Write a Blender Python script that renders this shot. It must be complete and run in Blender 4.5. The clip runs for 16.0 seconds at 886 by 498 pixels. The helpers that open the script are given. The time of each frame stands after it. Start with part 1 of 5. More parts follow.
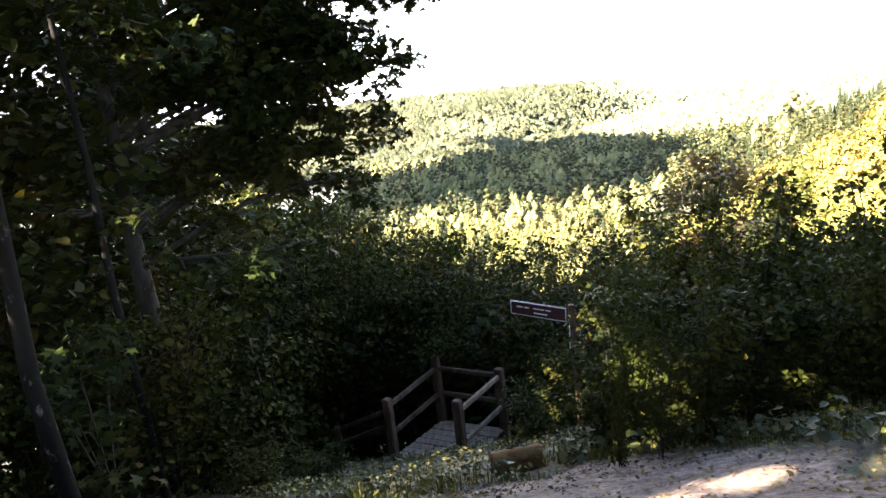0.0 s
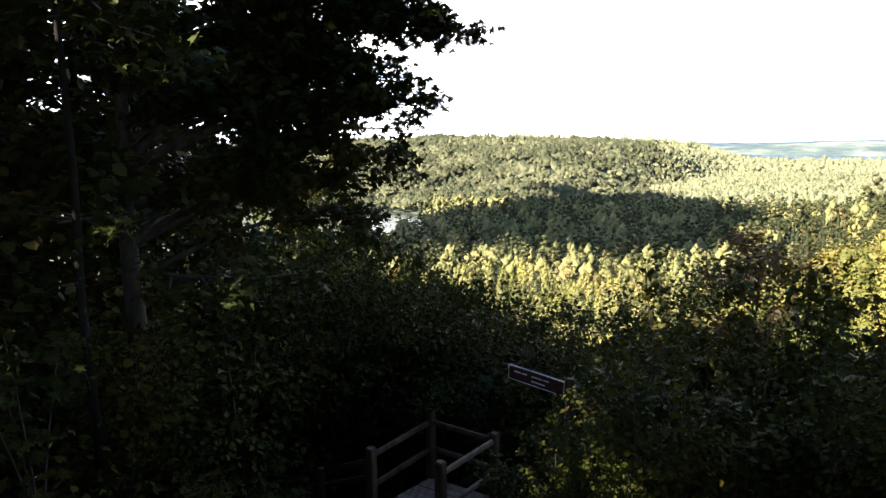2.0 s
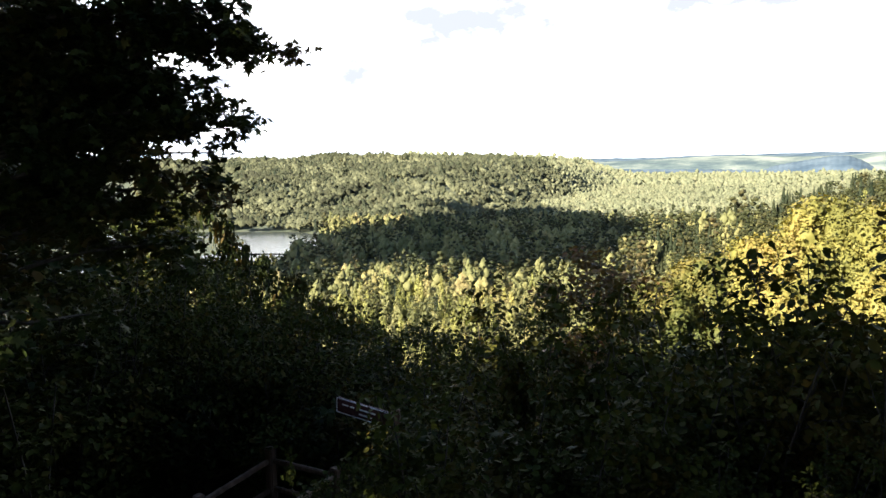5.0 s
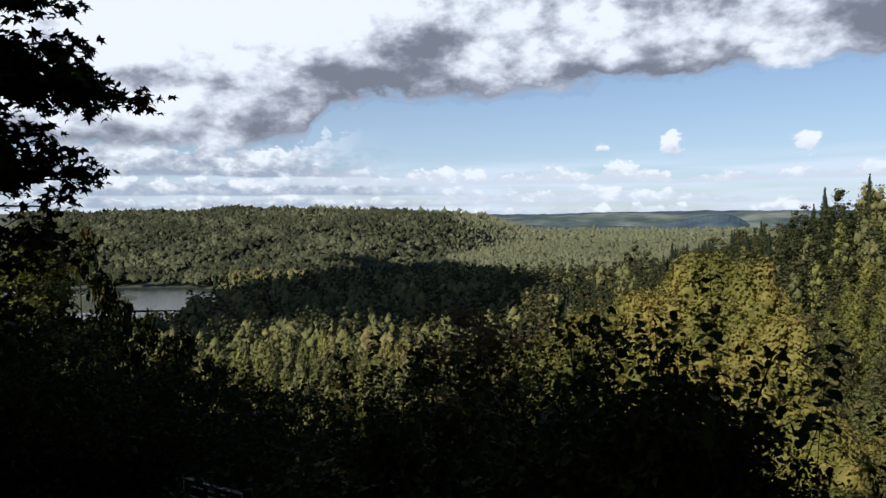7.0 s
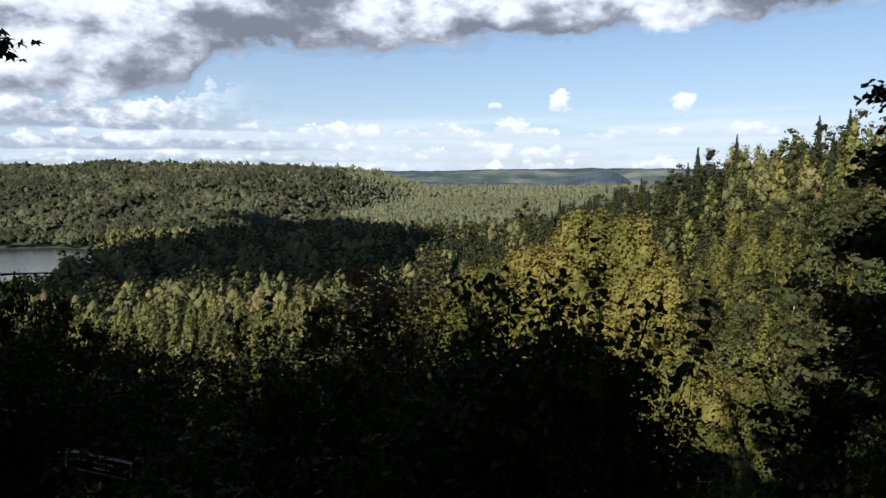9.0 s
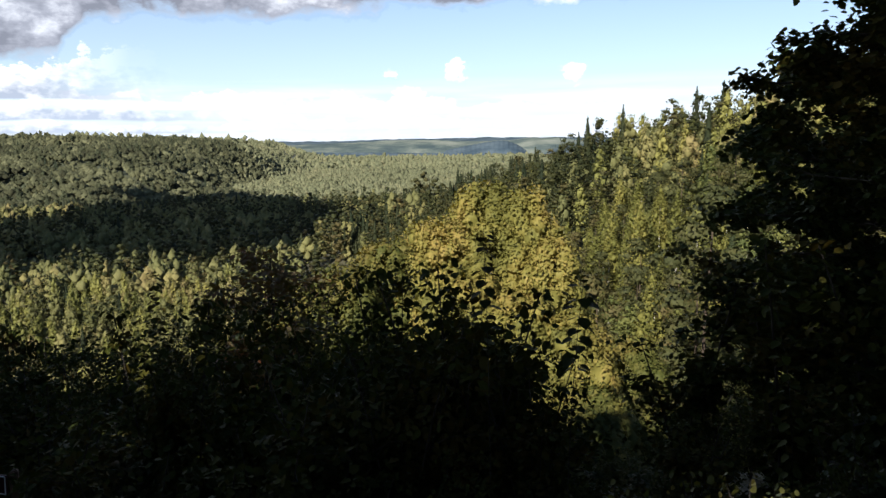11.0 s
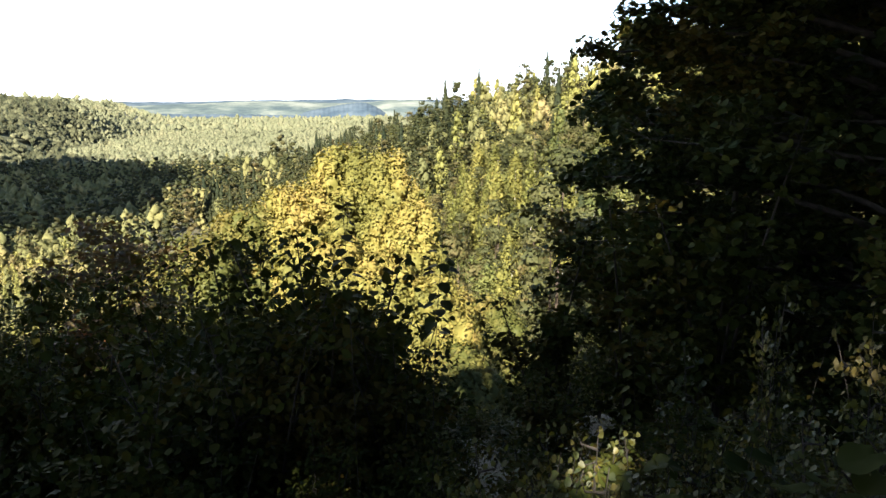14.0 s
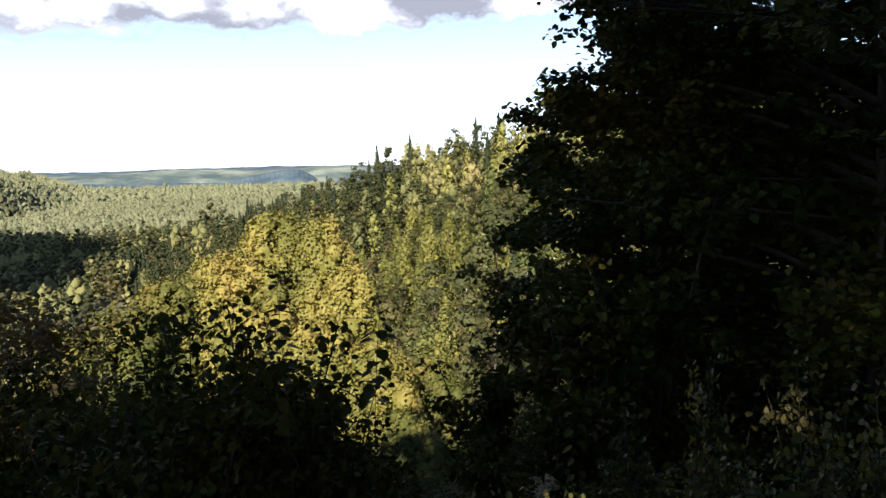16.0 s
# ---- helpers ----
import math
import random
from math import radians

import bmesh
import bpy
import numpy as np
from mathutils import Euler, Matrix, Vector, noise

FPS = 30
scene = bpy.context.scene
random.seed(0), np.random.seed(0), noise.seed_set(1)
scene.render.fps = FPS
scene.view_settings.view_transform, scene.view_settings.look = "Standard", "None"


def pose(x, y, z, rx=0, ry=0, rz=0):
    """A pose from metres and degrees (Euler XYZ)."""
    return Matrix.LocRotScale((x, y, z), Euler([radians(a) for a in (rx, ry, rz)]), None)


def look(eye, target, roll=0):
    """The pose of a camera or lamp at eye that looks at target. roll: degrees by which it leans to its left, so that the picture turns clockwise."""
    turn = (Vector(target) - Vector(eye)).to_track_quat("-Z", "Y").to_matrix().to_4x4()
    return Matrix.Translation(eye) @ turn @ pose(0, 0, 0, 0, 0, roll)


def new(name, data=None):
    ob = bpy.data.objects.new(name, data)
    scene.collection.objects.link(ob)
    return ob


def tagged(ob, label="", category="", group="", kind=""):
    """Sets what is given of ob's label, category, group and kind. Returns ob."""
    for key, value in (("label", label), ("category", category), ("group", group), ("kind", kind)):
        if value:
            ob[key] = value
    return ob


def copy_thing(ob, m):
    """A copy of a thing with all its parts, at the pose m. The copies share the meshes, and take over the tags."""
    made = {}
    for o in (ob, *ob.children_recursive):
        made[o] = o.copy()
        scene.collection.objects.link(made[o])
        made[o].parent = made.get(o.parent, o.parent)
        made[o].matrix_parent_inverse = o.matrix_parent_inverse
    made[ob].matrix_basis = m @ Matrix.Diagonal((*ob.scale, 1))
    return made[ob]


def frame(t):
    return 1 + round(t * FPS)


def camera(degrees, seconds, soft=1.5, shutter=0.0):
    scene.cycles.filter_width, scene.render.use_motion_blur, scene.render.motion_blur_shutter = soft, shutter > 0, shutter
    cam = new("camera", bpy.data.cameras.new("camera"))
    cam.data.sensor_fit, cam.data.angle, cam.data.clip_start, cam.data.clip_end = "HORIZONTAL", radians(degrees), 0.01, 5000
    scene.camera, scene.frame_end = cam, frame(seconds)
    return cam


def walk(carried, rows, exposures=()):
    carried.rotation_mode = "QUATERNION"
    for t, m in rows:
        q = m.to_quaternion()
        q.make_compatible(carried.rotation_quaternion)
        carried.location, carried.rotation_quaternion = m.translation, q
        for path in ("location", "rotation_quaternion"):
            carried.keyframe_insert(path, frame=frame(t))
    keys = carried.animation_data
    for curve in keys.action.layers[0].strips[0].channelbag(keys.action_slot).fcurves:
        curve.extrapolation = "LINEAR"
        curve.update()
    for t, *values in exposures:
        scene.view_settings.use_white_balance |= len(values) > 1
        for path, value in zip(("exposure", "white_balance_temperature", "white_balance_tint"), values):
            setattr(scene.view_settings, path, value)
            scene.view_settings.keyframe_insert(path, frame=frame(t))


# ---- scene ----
cam = camera(66.3, 16.0)
ROWS = [
    (0, 0.015, -0.021, 1.488, 77.81, 6.88, 5.69),
    (0.5, 0.178, 0.259, 1.464, 78.14, 5.68, 4.18),
    (1, 0.317, 0.472, 1.469, 79.71, 5.05, 4.4),
    (1.5, 0.524, 0.631, 1.491, 82.26, 2.21, 7.27),
    (2, 0.766, 0.729, 1.535, 81.31, 0.42, 11.54),
    (2.5, 0.913, 0.842, 1.548, 81.59, 0.6, 9.31),
    (3, 1.09, 0.996, 1.55, 82.47, -2.76, 8.54),
    (5.5, 2.07, 1.398, 1.634, 82.72, 2.05, 0.78),
    (6, 2.2, 1.551, 1.645, 84.25, 0.82, -3.04),
    (6.5, 2.354, 1.664, 1.641, 87.08, 1.75, -4.7),
    (7, 2.533, 1.772, 1.646, 87.16, 0.47, -5.02),
    (7.5, 2.62, 1.784, 1.681, 87.42, 1.27, -5.34),
    (8, 2.621, 1.772, 1.681, 86.31, 2.14, -7.17),
    (8.5, 2.54, 1.815, 1.657, 84.96, 0.77, -11.61),
    (9, 2.505, 1.763, 1.68, 83.46, 0.16, -13.92),
    (11.5, 2.628, 1.807, 1.896, 80.37, 0.55, -24.59),
    (12, 2.636, 1.814, 1.895, 79.73, 0.25, -26.64),
    (12.5, 2.631, 1.812, 1.892, 79.16, 0.03, -28.85),
    (13, 2.632, 1.811, 1.891, 78.5, 0.14, -30.06),
    (13.5, 2.632, 1.813, 1.891, 77.64, 0.38, -31.87),
    (14, 2.637, 1.82, 1.897, 77.74, 0.14, -34.14),
    (14.5, 2.639, 1.826, 1.898, 80.57, 0.14, -36.51),
    (15, 2.662, 1.849, 1.902, 84.07, 0.29, -37.77),
    (15.5, 2.646, 1.84, 1.915, 85.68, 0.26, -41.18),
    (16, 2.642, 1.83, 1.909, 82.96, 1.19, -39.82),
]
EXPOSURES = [
    (0.0, 4.42, 6600, 13), (0.5, 4.37, 6600, 13), (1.0, 3.87, 6600, 12), (1.5, 3.22, 6450, 11), (2.0, 3.07, 6450, 11), (2.5, 2.97, 6450, 11), (3.0, 2.87, 6450, 11),
    (5.5, 2.55, 6300, 10), (6.0, 1.97, 6200, 10), (6.5, 1.05, 5850, 9), (7.0, 0.64, 5850, 9), (7.5, 0.62, 5850, 9), (8.0, 0.62, 5850, 9), (8.5, 0.68, 5850, 9),
    (9.0, 0.80, 5850, 9), (11.5, 1.42, 6150, 10), (12.0, 1.60, 6200, 10), (12.5, 1.75, 6250, 10), (13.0, 2.05, 6300, 10), (13.5, 2.40, 6300, 10), (14.0, 2.55, 6300, 11),
    (14.5, 2.62, 6300, 11), (15.0, 2.15, 6250, 10), (15.5, 1.68, 6200, 10), (16.0, 1.85, 6250, 10)]
walk(cam, [(t, pose(x, y, z, rx, ry, rz)) for t, x, y, z, rx, ry, rz in ROWS], EXPOSURES)

# ---- light ----
SUN_ELEV, SUN_FROM = 32.0, (-0.74, -0.67)
sun_dir = Vector((SUN_FROM[0], SUN_FROM[1], math.hypot(*SUN_FROM) * math.tan(radians(SUN_ELEV)))).normalized()
sun = new("sun", bpy.data.lights.new("sun", "SUN"))
sun.data.energy, sun.data.angle, sun.data.color = 5.0, radians(0.55), (1.0, 0.92, 0.78)
sun.matrix_world = look(sun_dir * 200, (0, 0, 0))


def links(tree, *pairs):
    for a, b in pairs:
        tree.links.new(a, b)


def node(tree, kind, **values):
    n = tree.nodes.new(kind)
    for k, v in values.items():
        if k in n.inputs:
            n.inputs[k].default_value = v
    return n


def mathn(tree, op, a, b=None, clamp=False):
    n = tree.nodes.new("ShaderNodeMath")
    n.operation, n.use_clamp = op, clamp
    for i, v in enumerate((a, b)):
        if v is None:
            continue
        if isinstance(v, (int, float)):
            n.inputs[i].default_value = v
        else:
            tree.links.new(v, n.inputs[i])
    return n.outputs[0]


def ramp(tree, fac, stops):
    n = tree.nodes.new("ShaderNodeValToRGB")
    e = n.color_ramp.elements
    while len(e) < len(stops):
        e.new(0.5)
    for el, (p, c) in zip(e, stops):
        el.position, el.color = p, (*c, 1) if len(c) == 3 else c
    tree.links.new(fac, n.inputs[0])
    return n.outputs[0]


def mixc(tree, fac, a, b, blend="MIX"):
    n = tree.nodes.new("ShaderNodeMix")
    n.data_type, n.blend_type = "RGBA", blend
    for sock, v in ((n.inputs[0], fac), (n.inputs[6], a), (n.inputs[7], b)):
        if isinstance(v, (int, float)):
            sock.default_value = v
        elif isinstance(v, tuple):
            sock.default_value = (*v, 1) if len(v) == 3 else v
        else:
            tree.links.new(v, sock)
    return n.outputs[2]


def build_world():
    """Blue autumn sky: a grey-based cloud bank, a blue gap below it and rows of far cumulus over the valley."""
    w = bpy.data.worlds.new("sky")
    scene.world = w
    w.use_nodes = True
    t = w.node_tree
    t.nodes.clear()
    sky = t.nodes.new("ShaderNodeTexSky")
    sky.sky_type, sky.sun_disc = "NISHITA", False
    sky.sun_elevation = radians(SUN_ELEV)
    sky.dust_density, sky.ozone_density = 0.4, 4.0
    sky.sun_rotation = math.atan2(SUN_FROM[0], SUN_FROM[1])
    co = t.nodes.new("ShaderNodeTexCoord")
    sep = t.nodes.new("ShaderNodeSeparateXYZ")
    links(t, (co.outputs["Generated"], sep.inputs[0]))
    x, y, z = sep.outputs
    # bearing and height over the horizon, in degrees
    az = mathn(t, "MULTIPLY", mathn(t, "ARCTAN2", x, y), 180 / math.pi)
    el = mathn(t, "MULTIPLY", mathn(t, "ARCSINE", mathn(t, "MAXIMUM", z, 0.0)), 180 / math.pi)

    def add(*v):
        r = v[0]
        for u in v[1:]:
            r = mathn(t, "ADD", r, u)
        return r

    def mul(a, k, clamp=False):
        return mathn(t, "MULTIPLY", a, k, clamp)

    def less(a, k):
        return mathn(t, "SUBTRACT", a, k)

    def rise(v, a, b):
        """0 below a, 1 above b."""
        return mathn(t, "DIVIDE", less(v, a), b - a, True)

    def noise_at(wide, tall, detail, rough, seed):
        c = t.nodes.new("ShaderNodeCombineXYZ")
        c.inputs[2].default_value = seed
        links(t, (mul(az, 1 / wide), c.inputs[0]), (mul(el, 1 / tall), c.inputs[1]))
        n = node(t, "ShaderNodeTexNoise", Scale=1.0, Detail=detail, Roughness=rough)
        links(t, (c.outputs[0], n.inputs["Vector"]))
        return less(n.outputs[0], 0.5)

    def puffs(wide, tall, seed):
        c = t.nodes.new("ShaderNodeCombineXYZ")
        links(t, (add(mul(az, 1 / wide), seed), c.inputs[0]), (mul(el, 1 / tall), c.inputs[1]))
        v = node(t, "ShaderNodeTexVoronoi", Scale=1.0, Detail=3.0, Roughness=0.55, Smoothness=0.35)
        v.feature, v.voronoi_dimensions, v.normalize = "SMOOTH_F1", "2D", True
        links(t, (c.outputs[0], v.inputs["Vector"]))
        return less(0.42, v.outputs["Distance"])

    big = noise_at(9.0, 5.0, 2.0, 0.5, 3.1)
    mid = noise_at(4.0, 2.6, 7.0, 0.55, 7.7)
    fine = noise_at(1.6, 1.0, 6.0, 0.6, 1.3)
    puff = puffs(3.6, 2.4, 5.0)
    small = puffs(1.5, 0.9, 2.0)
    cloud, tone = None, None

    def over(cover, colour, below):
        return mixc(t, cover, below, colour)

    # haze that whitens the sky towards the horizon
    haze = less(1.0, rise(el, 0.0, 22.0))
    streak = noise_at(14.0, 1.1, 4.0, 0.55, 9.0)
    veil = add(mul(haze, 0.50), mul(mathn(t, "MULTIPLY", rise(streak, -0.12, 0.12), less(1.0, rise(el, 3.6, 5.2))), 0.5))
    cloud = mathn(t, "MINIMUM", veil, 0.92)
    tone = mixc(t, 0.0, (0.80, 0.86, 0.94), (1, 1, 1))

    def row(base, tall, wide, seed, west, east, grey, full=0.40):
        """One row of cumulus: a flat grey base and heaped white tops."""
        nonlocal cloud, tone
        crest = noise_at(wide, 40.0, 3.0, 0.55, seed)
        top = add(mul(add(mul(crest, 3.2), full, mul(small, 0.9), mul(fine, 0.7)), tall), base)
        win = mathn(t, "MULTIPLY", rise(az, west - 6, west), less(1.0, rise(az, east - 5, east + 5)))
        cover = mathn(t, "MULTIPLY", rise(less(top, el), 0.0, 0.28), rise(add(el, mul(mid, 0.5)), base - 0.06, base + 0.10))
        cover = mathn(t, "MULTIPLY", cover, win)
        lit = mathn(t, "DIVIDE", less(el, base), tall)
        lit = add(mul(lit, 0.95), mul(small, 1.0), mul(fine, 2.2), -0.18)
        colour = ramp(t, lit, [(0.0, grey), (0.30, tuple(0.5 * g + 0.42 for g in grey)), (0.62, (0.97, 0.98, 1.0)), (1.0, (1.0, 1.0, 1.0))])
        tone = over(cover, colour, tone)
        cloud = mathn(t, "MAXIMUM", cloud, cover)

    row(-0.2, 1.5, 5.0, 1.0, -80, 90, (0.66, 0.71, 0.79))
    row(0.7, 1.3, 5.0, 4.0, -80, 4, (0.48, 0.53, 0.62), 0.6)
    row(0.9, 1.9, 8.0, 6.5, 4, 60, (0.72, 0.76, 0.83))
    row(1.7, 2.1, 5.0, 8.0, -80, 3, (0.46, 0.51, 0.60), 0.6)
    row(2.5, 2.0, 7.5, 11.0, -6, 44, (0.74, 0.78, 0.84))
    row(3.2, 3.6, 6.0, 14.0, -80, -3, (0.42, 0.46, 0.54), 0.75)
    # two small clouds alone in the blue
    for ca, ce, r, g in ((23.6, 5.5, 1.25, (0.72, 0.74, 0.79)), (18.3, 5.4, 0.75, (0.55, 0.62, 0.72)), (33.0, 5.4, 1.3, (0.8, 0.83, 0.88))):
        dx, dy = mul(less(az, ca), 1 / r), mul(less(el, ce), 1.2 / r)
        d = mathn(t, "SQRT", add(mathn(t, "MULTIPLY", dx, dx), mathn(t, "MULTIPLY", dy, dy)))
        cover = rise(add(mul(d, -1.0), mul(fine, 2.6), mul(small, 1.1)), -0.80, -0.40)
        tone = over(cover, ramp(t, add(mul(dy, 0.6), mul(fine, 1.2), 0.55), [(0.1, g), (0.6, (1, 1, 1))]), tone)
        cloud = mathn(t, "MAXIMUM", cloud, cover)
    # the bank overhead, with its base at this height by bearing
    at = mathn(t, "DIVIDE", add(az, 90.0), 180.0, True)
    base = ramp(t, at, [(p, (v / 20,) * 3) for p, v in ((0.30, 5.2), (0.44, 5.6), (0.465, 6.6), (0.475, 9.0), (0.51, 9.8), (0.56, 9.9), (0.60, 10.4), (0.67, 10.9), (0.75, 11.6))])
    h = add(less(el, mul(base, 20.0)), mul(mid, 3.4), mul(puff, 1.8), mul(fine, 1.0))
    cover = rise(h, -0.20, 0.75)
    away = mathn(t, "MULTIPLY", less(1.0, rise(add(el, mul(big, 14.0)), 21.0, 30.0)), less(1.0, rise(mathn(t, "ABSOLUTE", az), 78.0, 100.0)))
    cover = mathn(t, "MULTIPLY", cover, away)
    lit = add(mul(less(h, 0.7), 0.13), mul(big, 2.4), mul(puff, 0.8), mul(mid, 1.6), mul(fine, 0.8), -0.06)
    west = mul(less(1.0, rise(az, -9.0, -5.0)), 0.12)
    colour = ramp(t, add(lit, west), [(0.0, (0.23, 0.24, 0.28)), (0.28, (0.38, 0.39, 0.44)), (0.55, (0.70, 0.71, 0.75)), (0.80, (0.98, 0.98, 1.0)), (1.0, (1.0, 1.0, 1.0))])
    tone = over(cover, colour, tone)
    cloud = mathn(t, "MAXIMUM", cloud, cover)
    a, b, mix = t.nodes.new("ShaderNodeBackground"), t.nodes.new("ShaderNodeBackground"), t.nodes.new("ShaderNodeMixShader")
    a.inputs["Strength"].default_value, b.inputs["Strength"].default_value = 0.055, 0.60
    links(t, (sky.outputs[0], a.inputs[0]), (tone, b.inputs[0]), (cloud, mix.inputs[0]), (a.outputs[0], mix.inputs[1]), (b.outputs[0], mix.inputs[2]))
    out = t.nodes.new("ShaderNodeOutputWorld")
    links(t, (mix.outputs[0], out.inputs[0]))


build_world()


# ---- materials ----
def material(name):
    m = bpy.data.materials.new(name)
    m.use_nodes = True
    t = m.node_tree
    p = t.nodes["Principled BSDF"]
    return m, t, p


def leaf_material(name, colours, patch=0.15, rough=0.55, clear=0.22, gloss=0.25, leafy=0.55, drift=2.6, tree=""):
    """Leaves: several hues by leaf, drifting in patches by noise, with some light let through.
    tree: "stand" takes each tree's own hue from the mesh, "single" from the object."""
    m, t, p = material(name)
    g = t.nodes.new("ShaderNodeNewGeometry")
    n = node(t, "ShaderNodeTexNoise", Scale=patch, Detail=2.0)
    links(t, (g.outputs["Position"], n.inputs["Vector"]))
    f = mathn(t, "MULTIPLY", mathn(t, "SUBTRACT", n.outputs[0], 0.5), drift)
    f = mathn(t, "ADD", f, mathn(t, "MULTIPLY", mathn(t, "SUBTRACT", g.outputs["Random Per Island"], 0.5), leafy))
    if tree == "stand":
        a = t.nodes.new("ShaderNodeAttribute")
        a.attribute_name = "tone"
        f = mathn(t, "ADD", f, mathn(t, "SUBTRACT", a.outputs["Fac"], 0.5))
    elif tree == "single":
        o = t.nodes.new("ShaderNodeObjectInfo")
        f = mathn(t, "ADD", f, mathn(t, "MULTIPLY", mathn(t, "SUBTRACT", o.outputs["Random"], 0.5), 0.6))
    if tree:
        fleck = node(t, "ShaderNodeTexNoise", Scale=1.6, Detail=4.0, Roughness=0.7)
        links(t, (g.outputs["Position"], fleck.inputs["Vector"]))
        f = mathn(t, "ADD", f, mathn(t, "MULTIPLY", mathn(t, "SUBTRACT", fleck.outputs[0], 0.5), 1.0))
        bump = node(t, "ShaderNodeBump", Strength=0.4, Distance=0.5)
        links(t, (fleck.outputs[0], bump.inputs["Height"]), (bump.outputs[0], p.inputs["Normal"]))
    f = mathn(t, "ADD", f, 0.5, True)
    k = len(colours) - 1
    c = ramp(t, f, [(i / k, col) for i, col in enumerate(colours)])
    links(t, (c, p.inputs["Base Color"]))
    p.inputs["Roughness"].default_value = rough
    p.inputs["Specular IOR Level"].default_value = gloss
    tr = t.nodes.new("ShaderNodeBsdfTranslucent")
    mx = t.nodes.new("ShaderNodeMixShader")
    mx.inputs[0].default_value = clear
    warm = mixc(t, 1.0, c, (1.7, 1.6, 0.5), "MULTIPLY")
    links(t, (warm, tr.inputs[0]), (p.outputs[0], mx.inputs[1]), (tr.outputs[0], mx.inputs[2]), (mx.outputs[0], t.nodes["Material Output"].inputs[0]))
    return m


def rough_material(name, stops, scale=4.0, rough=0.9, bump=0.3, stretch=(1, 1, 1), detail=8.0, spec=0.2):
    m, t, p = material(name)
    g = t.nodes.new("ShaderNodeNewGeometry")
    mp = t.nodes.new("ShaderNodeMapping")
    mp.inputs["Scale"].default_value = stretch
    n = node(t, "ShaderNodeTexNoise", Scale=scale, Detail=detail, Roughness=0.62)
    links(t, (g.outputs["Position"], mp.inputs[0]), (mp.outputs[0], n.inputs["Vector"]))
    links(t, (ramp(t, n.outputs[0], stops), p.inputs["Base Color"]))
    b = node(t, "ShaderNodeBump", Strength=bump, Distance=0.02)
    links(t, (n.outputs[0], b.inputs["Height"]), (b.outputs[0], p.inputs["Normal"]))
    p.inputs["Roughness"].default_value, p.inputs["Specular IOR Level"].default_value = rough, spec
    return m


# near leaf colours kept below natural: the deep shade is partly painted in
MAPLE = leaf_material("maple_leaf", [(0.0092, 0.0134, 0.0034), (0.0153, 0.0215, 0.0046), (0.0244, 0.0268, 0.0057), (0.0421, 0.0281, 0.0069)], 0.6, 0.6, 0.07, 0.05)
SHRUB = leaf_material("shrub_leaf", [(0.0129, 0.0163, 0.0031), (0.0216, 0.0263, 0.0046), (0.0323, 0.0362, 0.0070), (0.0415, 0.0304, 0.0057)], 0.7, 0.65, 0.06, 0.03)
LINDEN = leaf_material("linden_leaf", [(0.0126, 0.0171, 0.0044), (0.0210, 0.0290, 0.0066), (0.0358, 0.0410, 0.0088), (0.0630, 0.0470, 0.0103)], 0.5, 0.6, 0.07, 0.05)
YELLOW = leaf_material("yellow_leaf", [(0.0930, 0.0896, 0.0232), (0.1302, 0.1189, 0.0291), (0.1673, 0.1408, 0.0356), (0.2046, 0.1529, 0.0432)], 0.3, 0.6, 0.2, 0.1)
OLIVE = leaf_material("turning_leaf", [(0.0415, 0.0483, 0.0122), (0.0614, 0.0647, 0.0163), (0.0864, 0.0805, 0.0204), (0.1187, 0.0949, 0.0245)], 0.35, 0.6, 0.18, 0.1)
RUSSET = leaf_material("russet_leaf", [(0.0285, 0.0357, 0.0106), (0.0642, 0.0500, 0.0142), (0.0928, 0.0536, 0.0179), (0.0857, 0.0357, 0.0142)], 0.5)
BIRCHL = leaf_material("birch_leaf", [(0.0286, 0.0390, 0.0086), (0.0476, 0.0562, 0.0124), (0.0738, 0.0738, 0.0152), (0.1023, 0.0857, 0.0190)], 0.3, 0.6, 0.2, 0.12)
BIRCHT = leaf_material("birch_tree_leaf", [(0.0544, 0.0572, 0.0150), (0.0931, 0.0943, 0.0238), (0.1279, 0.1195, 0.0301), (0.1734, 0.1466, 0.0378)], 0.3, 0.6, 0.15, 0.1, 0.3, 0.5, "single")
PINET = leaf_material("pine_tree_needle", [(0.0287, 0.0327, 0.0124), (0.0418, 0.0436, 0.0152), (0.0564, 0.0524, 0.0188), (0.0748, 0.0571, 0.0210)], 0.3, 0.65, 0.05, 0.1, 0.25, 0.8, "single")
SPRUCET = leaf_material("spruce_tree_needle", [(0.0171, 0.0248, 0.0100), (0.0267, 0.0324, 0.0124), (0.0395, 0.0409, 0.0143)], 0.3, 0.65, 0.04, 0.1, 0.25, 0.8, "single")
ASPENT = leaf_material("aspen_tree_leaf", [(0.0396, 0.0511, 0.0198), (0.0614, 0.0726, 0.0232), (0.0941, 0.0974, 0.0276), (0.1181, 0.1175, 0.0337), (0.1447, 0.1310, 0.0414)], 0.3, 0.7, 0.15, 0.1, 0.3, 0.5, "single")
BIRCHW = leaf_material("birch_wood_leaf", [(0.1028, 0.1040, 0.0294), (0.1272, 0.1264, 0.0365), (0.1575, 0.1497, 0.0418), (0.1877, 0.1650, 0.0485)], 0.02, 0.6, 0.12, 0.1, 0.12, 0.9, "stand")
PINEW = leaf_material("pine_wood_needle", [(0.0188, 0.0224, 0.0084), (0.0272, 0.0302, 0.0103), (0.0371, 0.0362, 0.0126), (0.0486, 0.0392, 0.0143)], 0.02, 0.65, 0.05, 0.1, 0.12, 0.9, "stand")
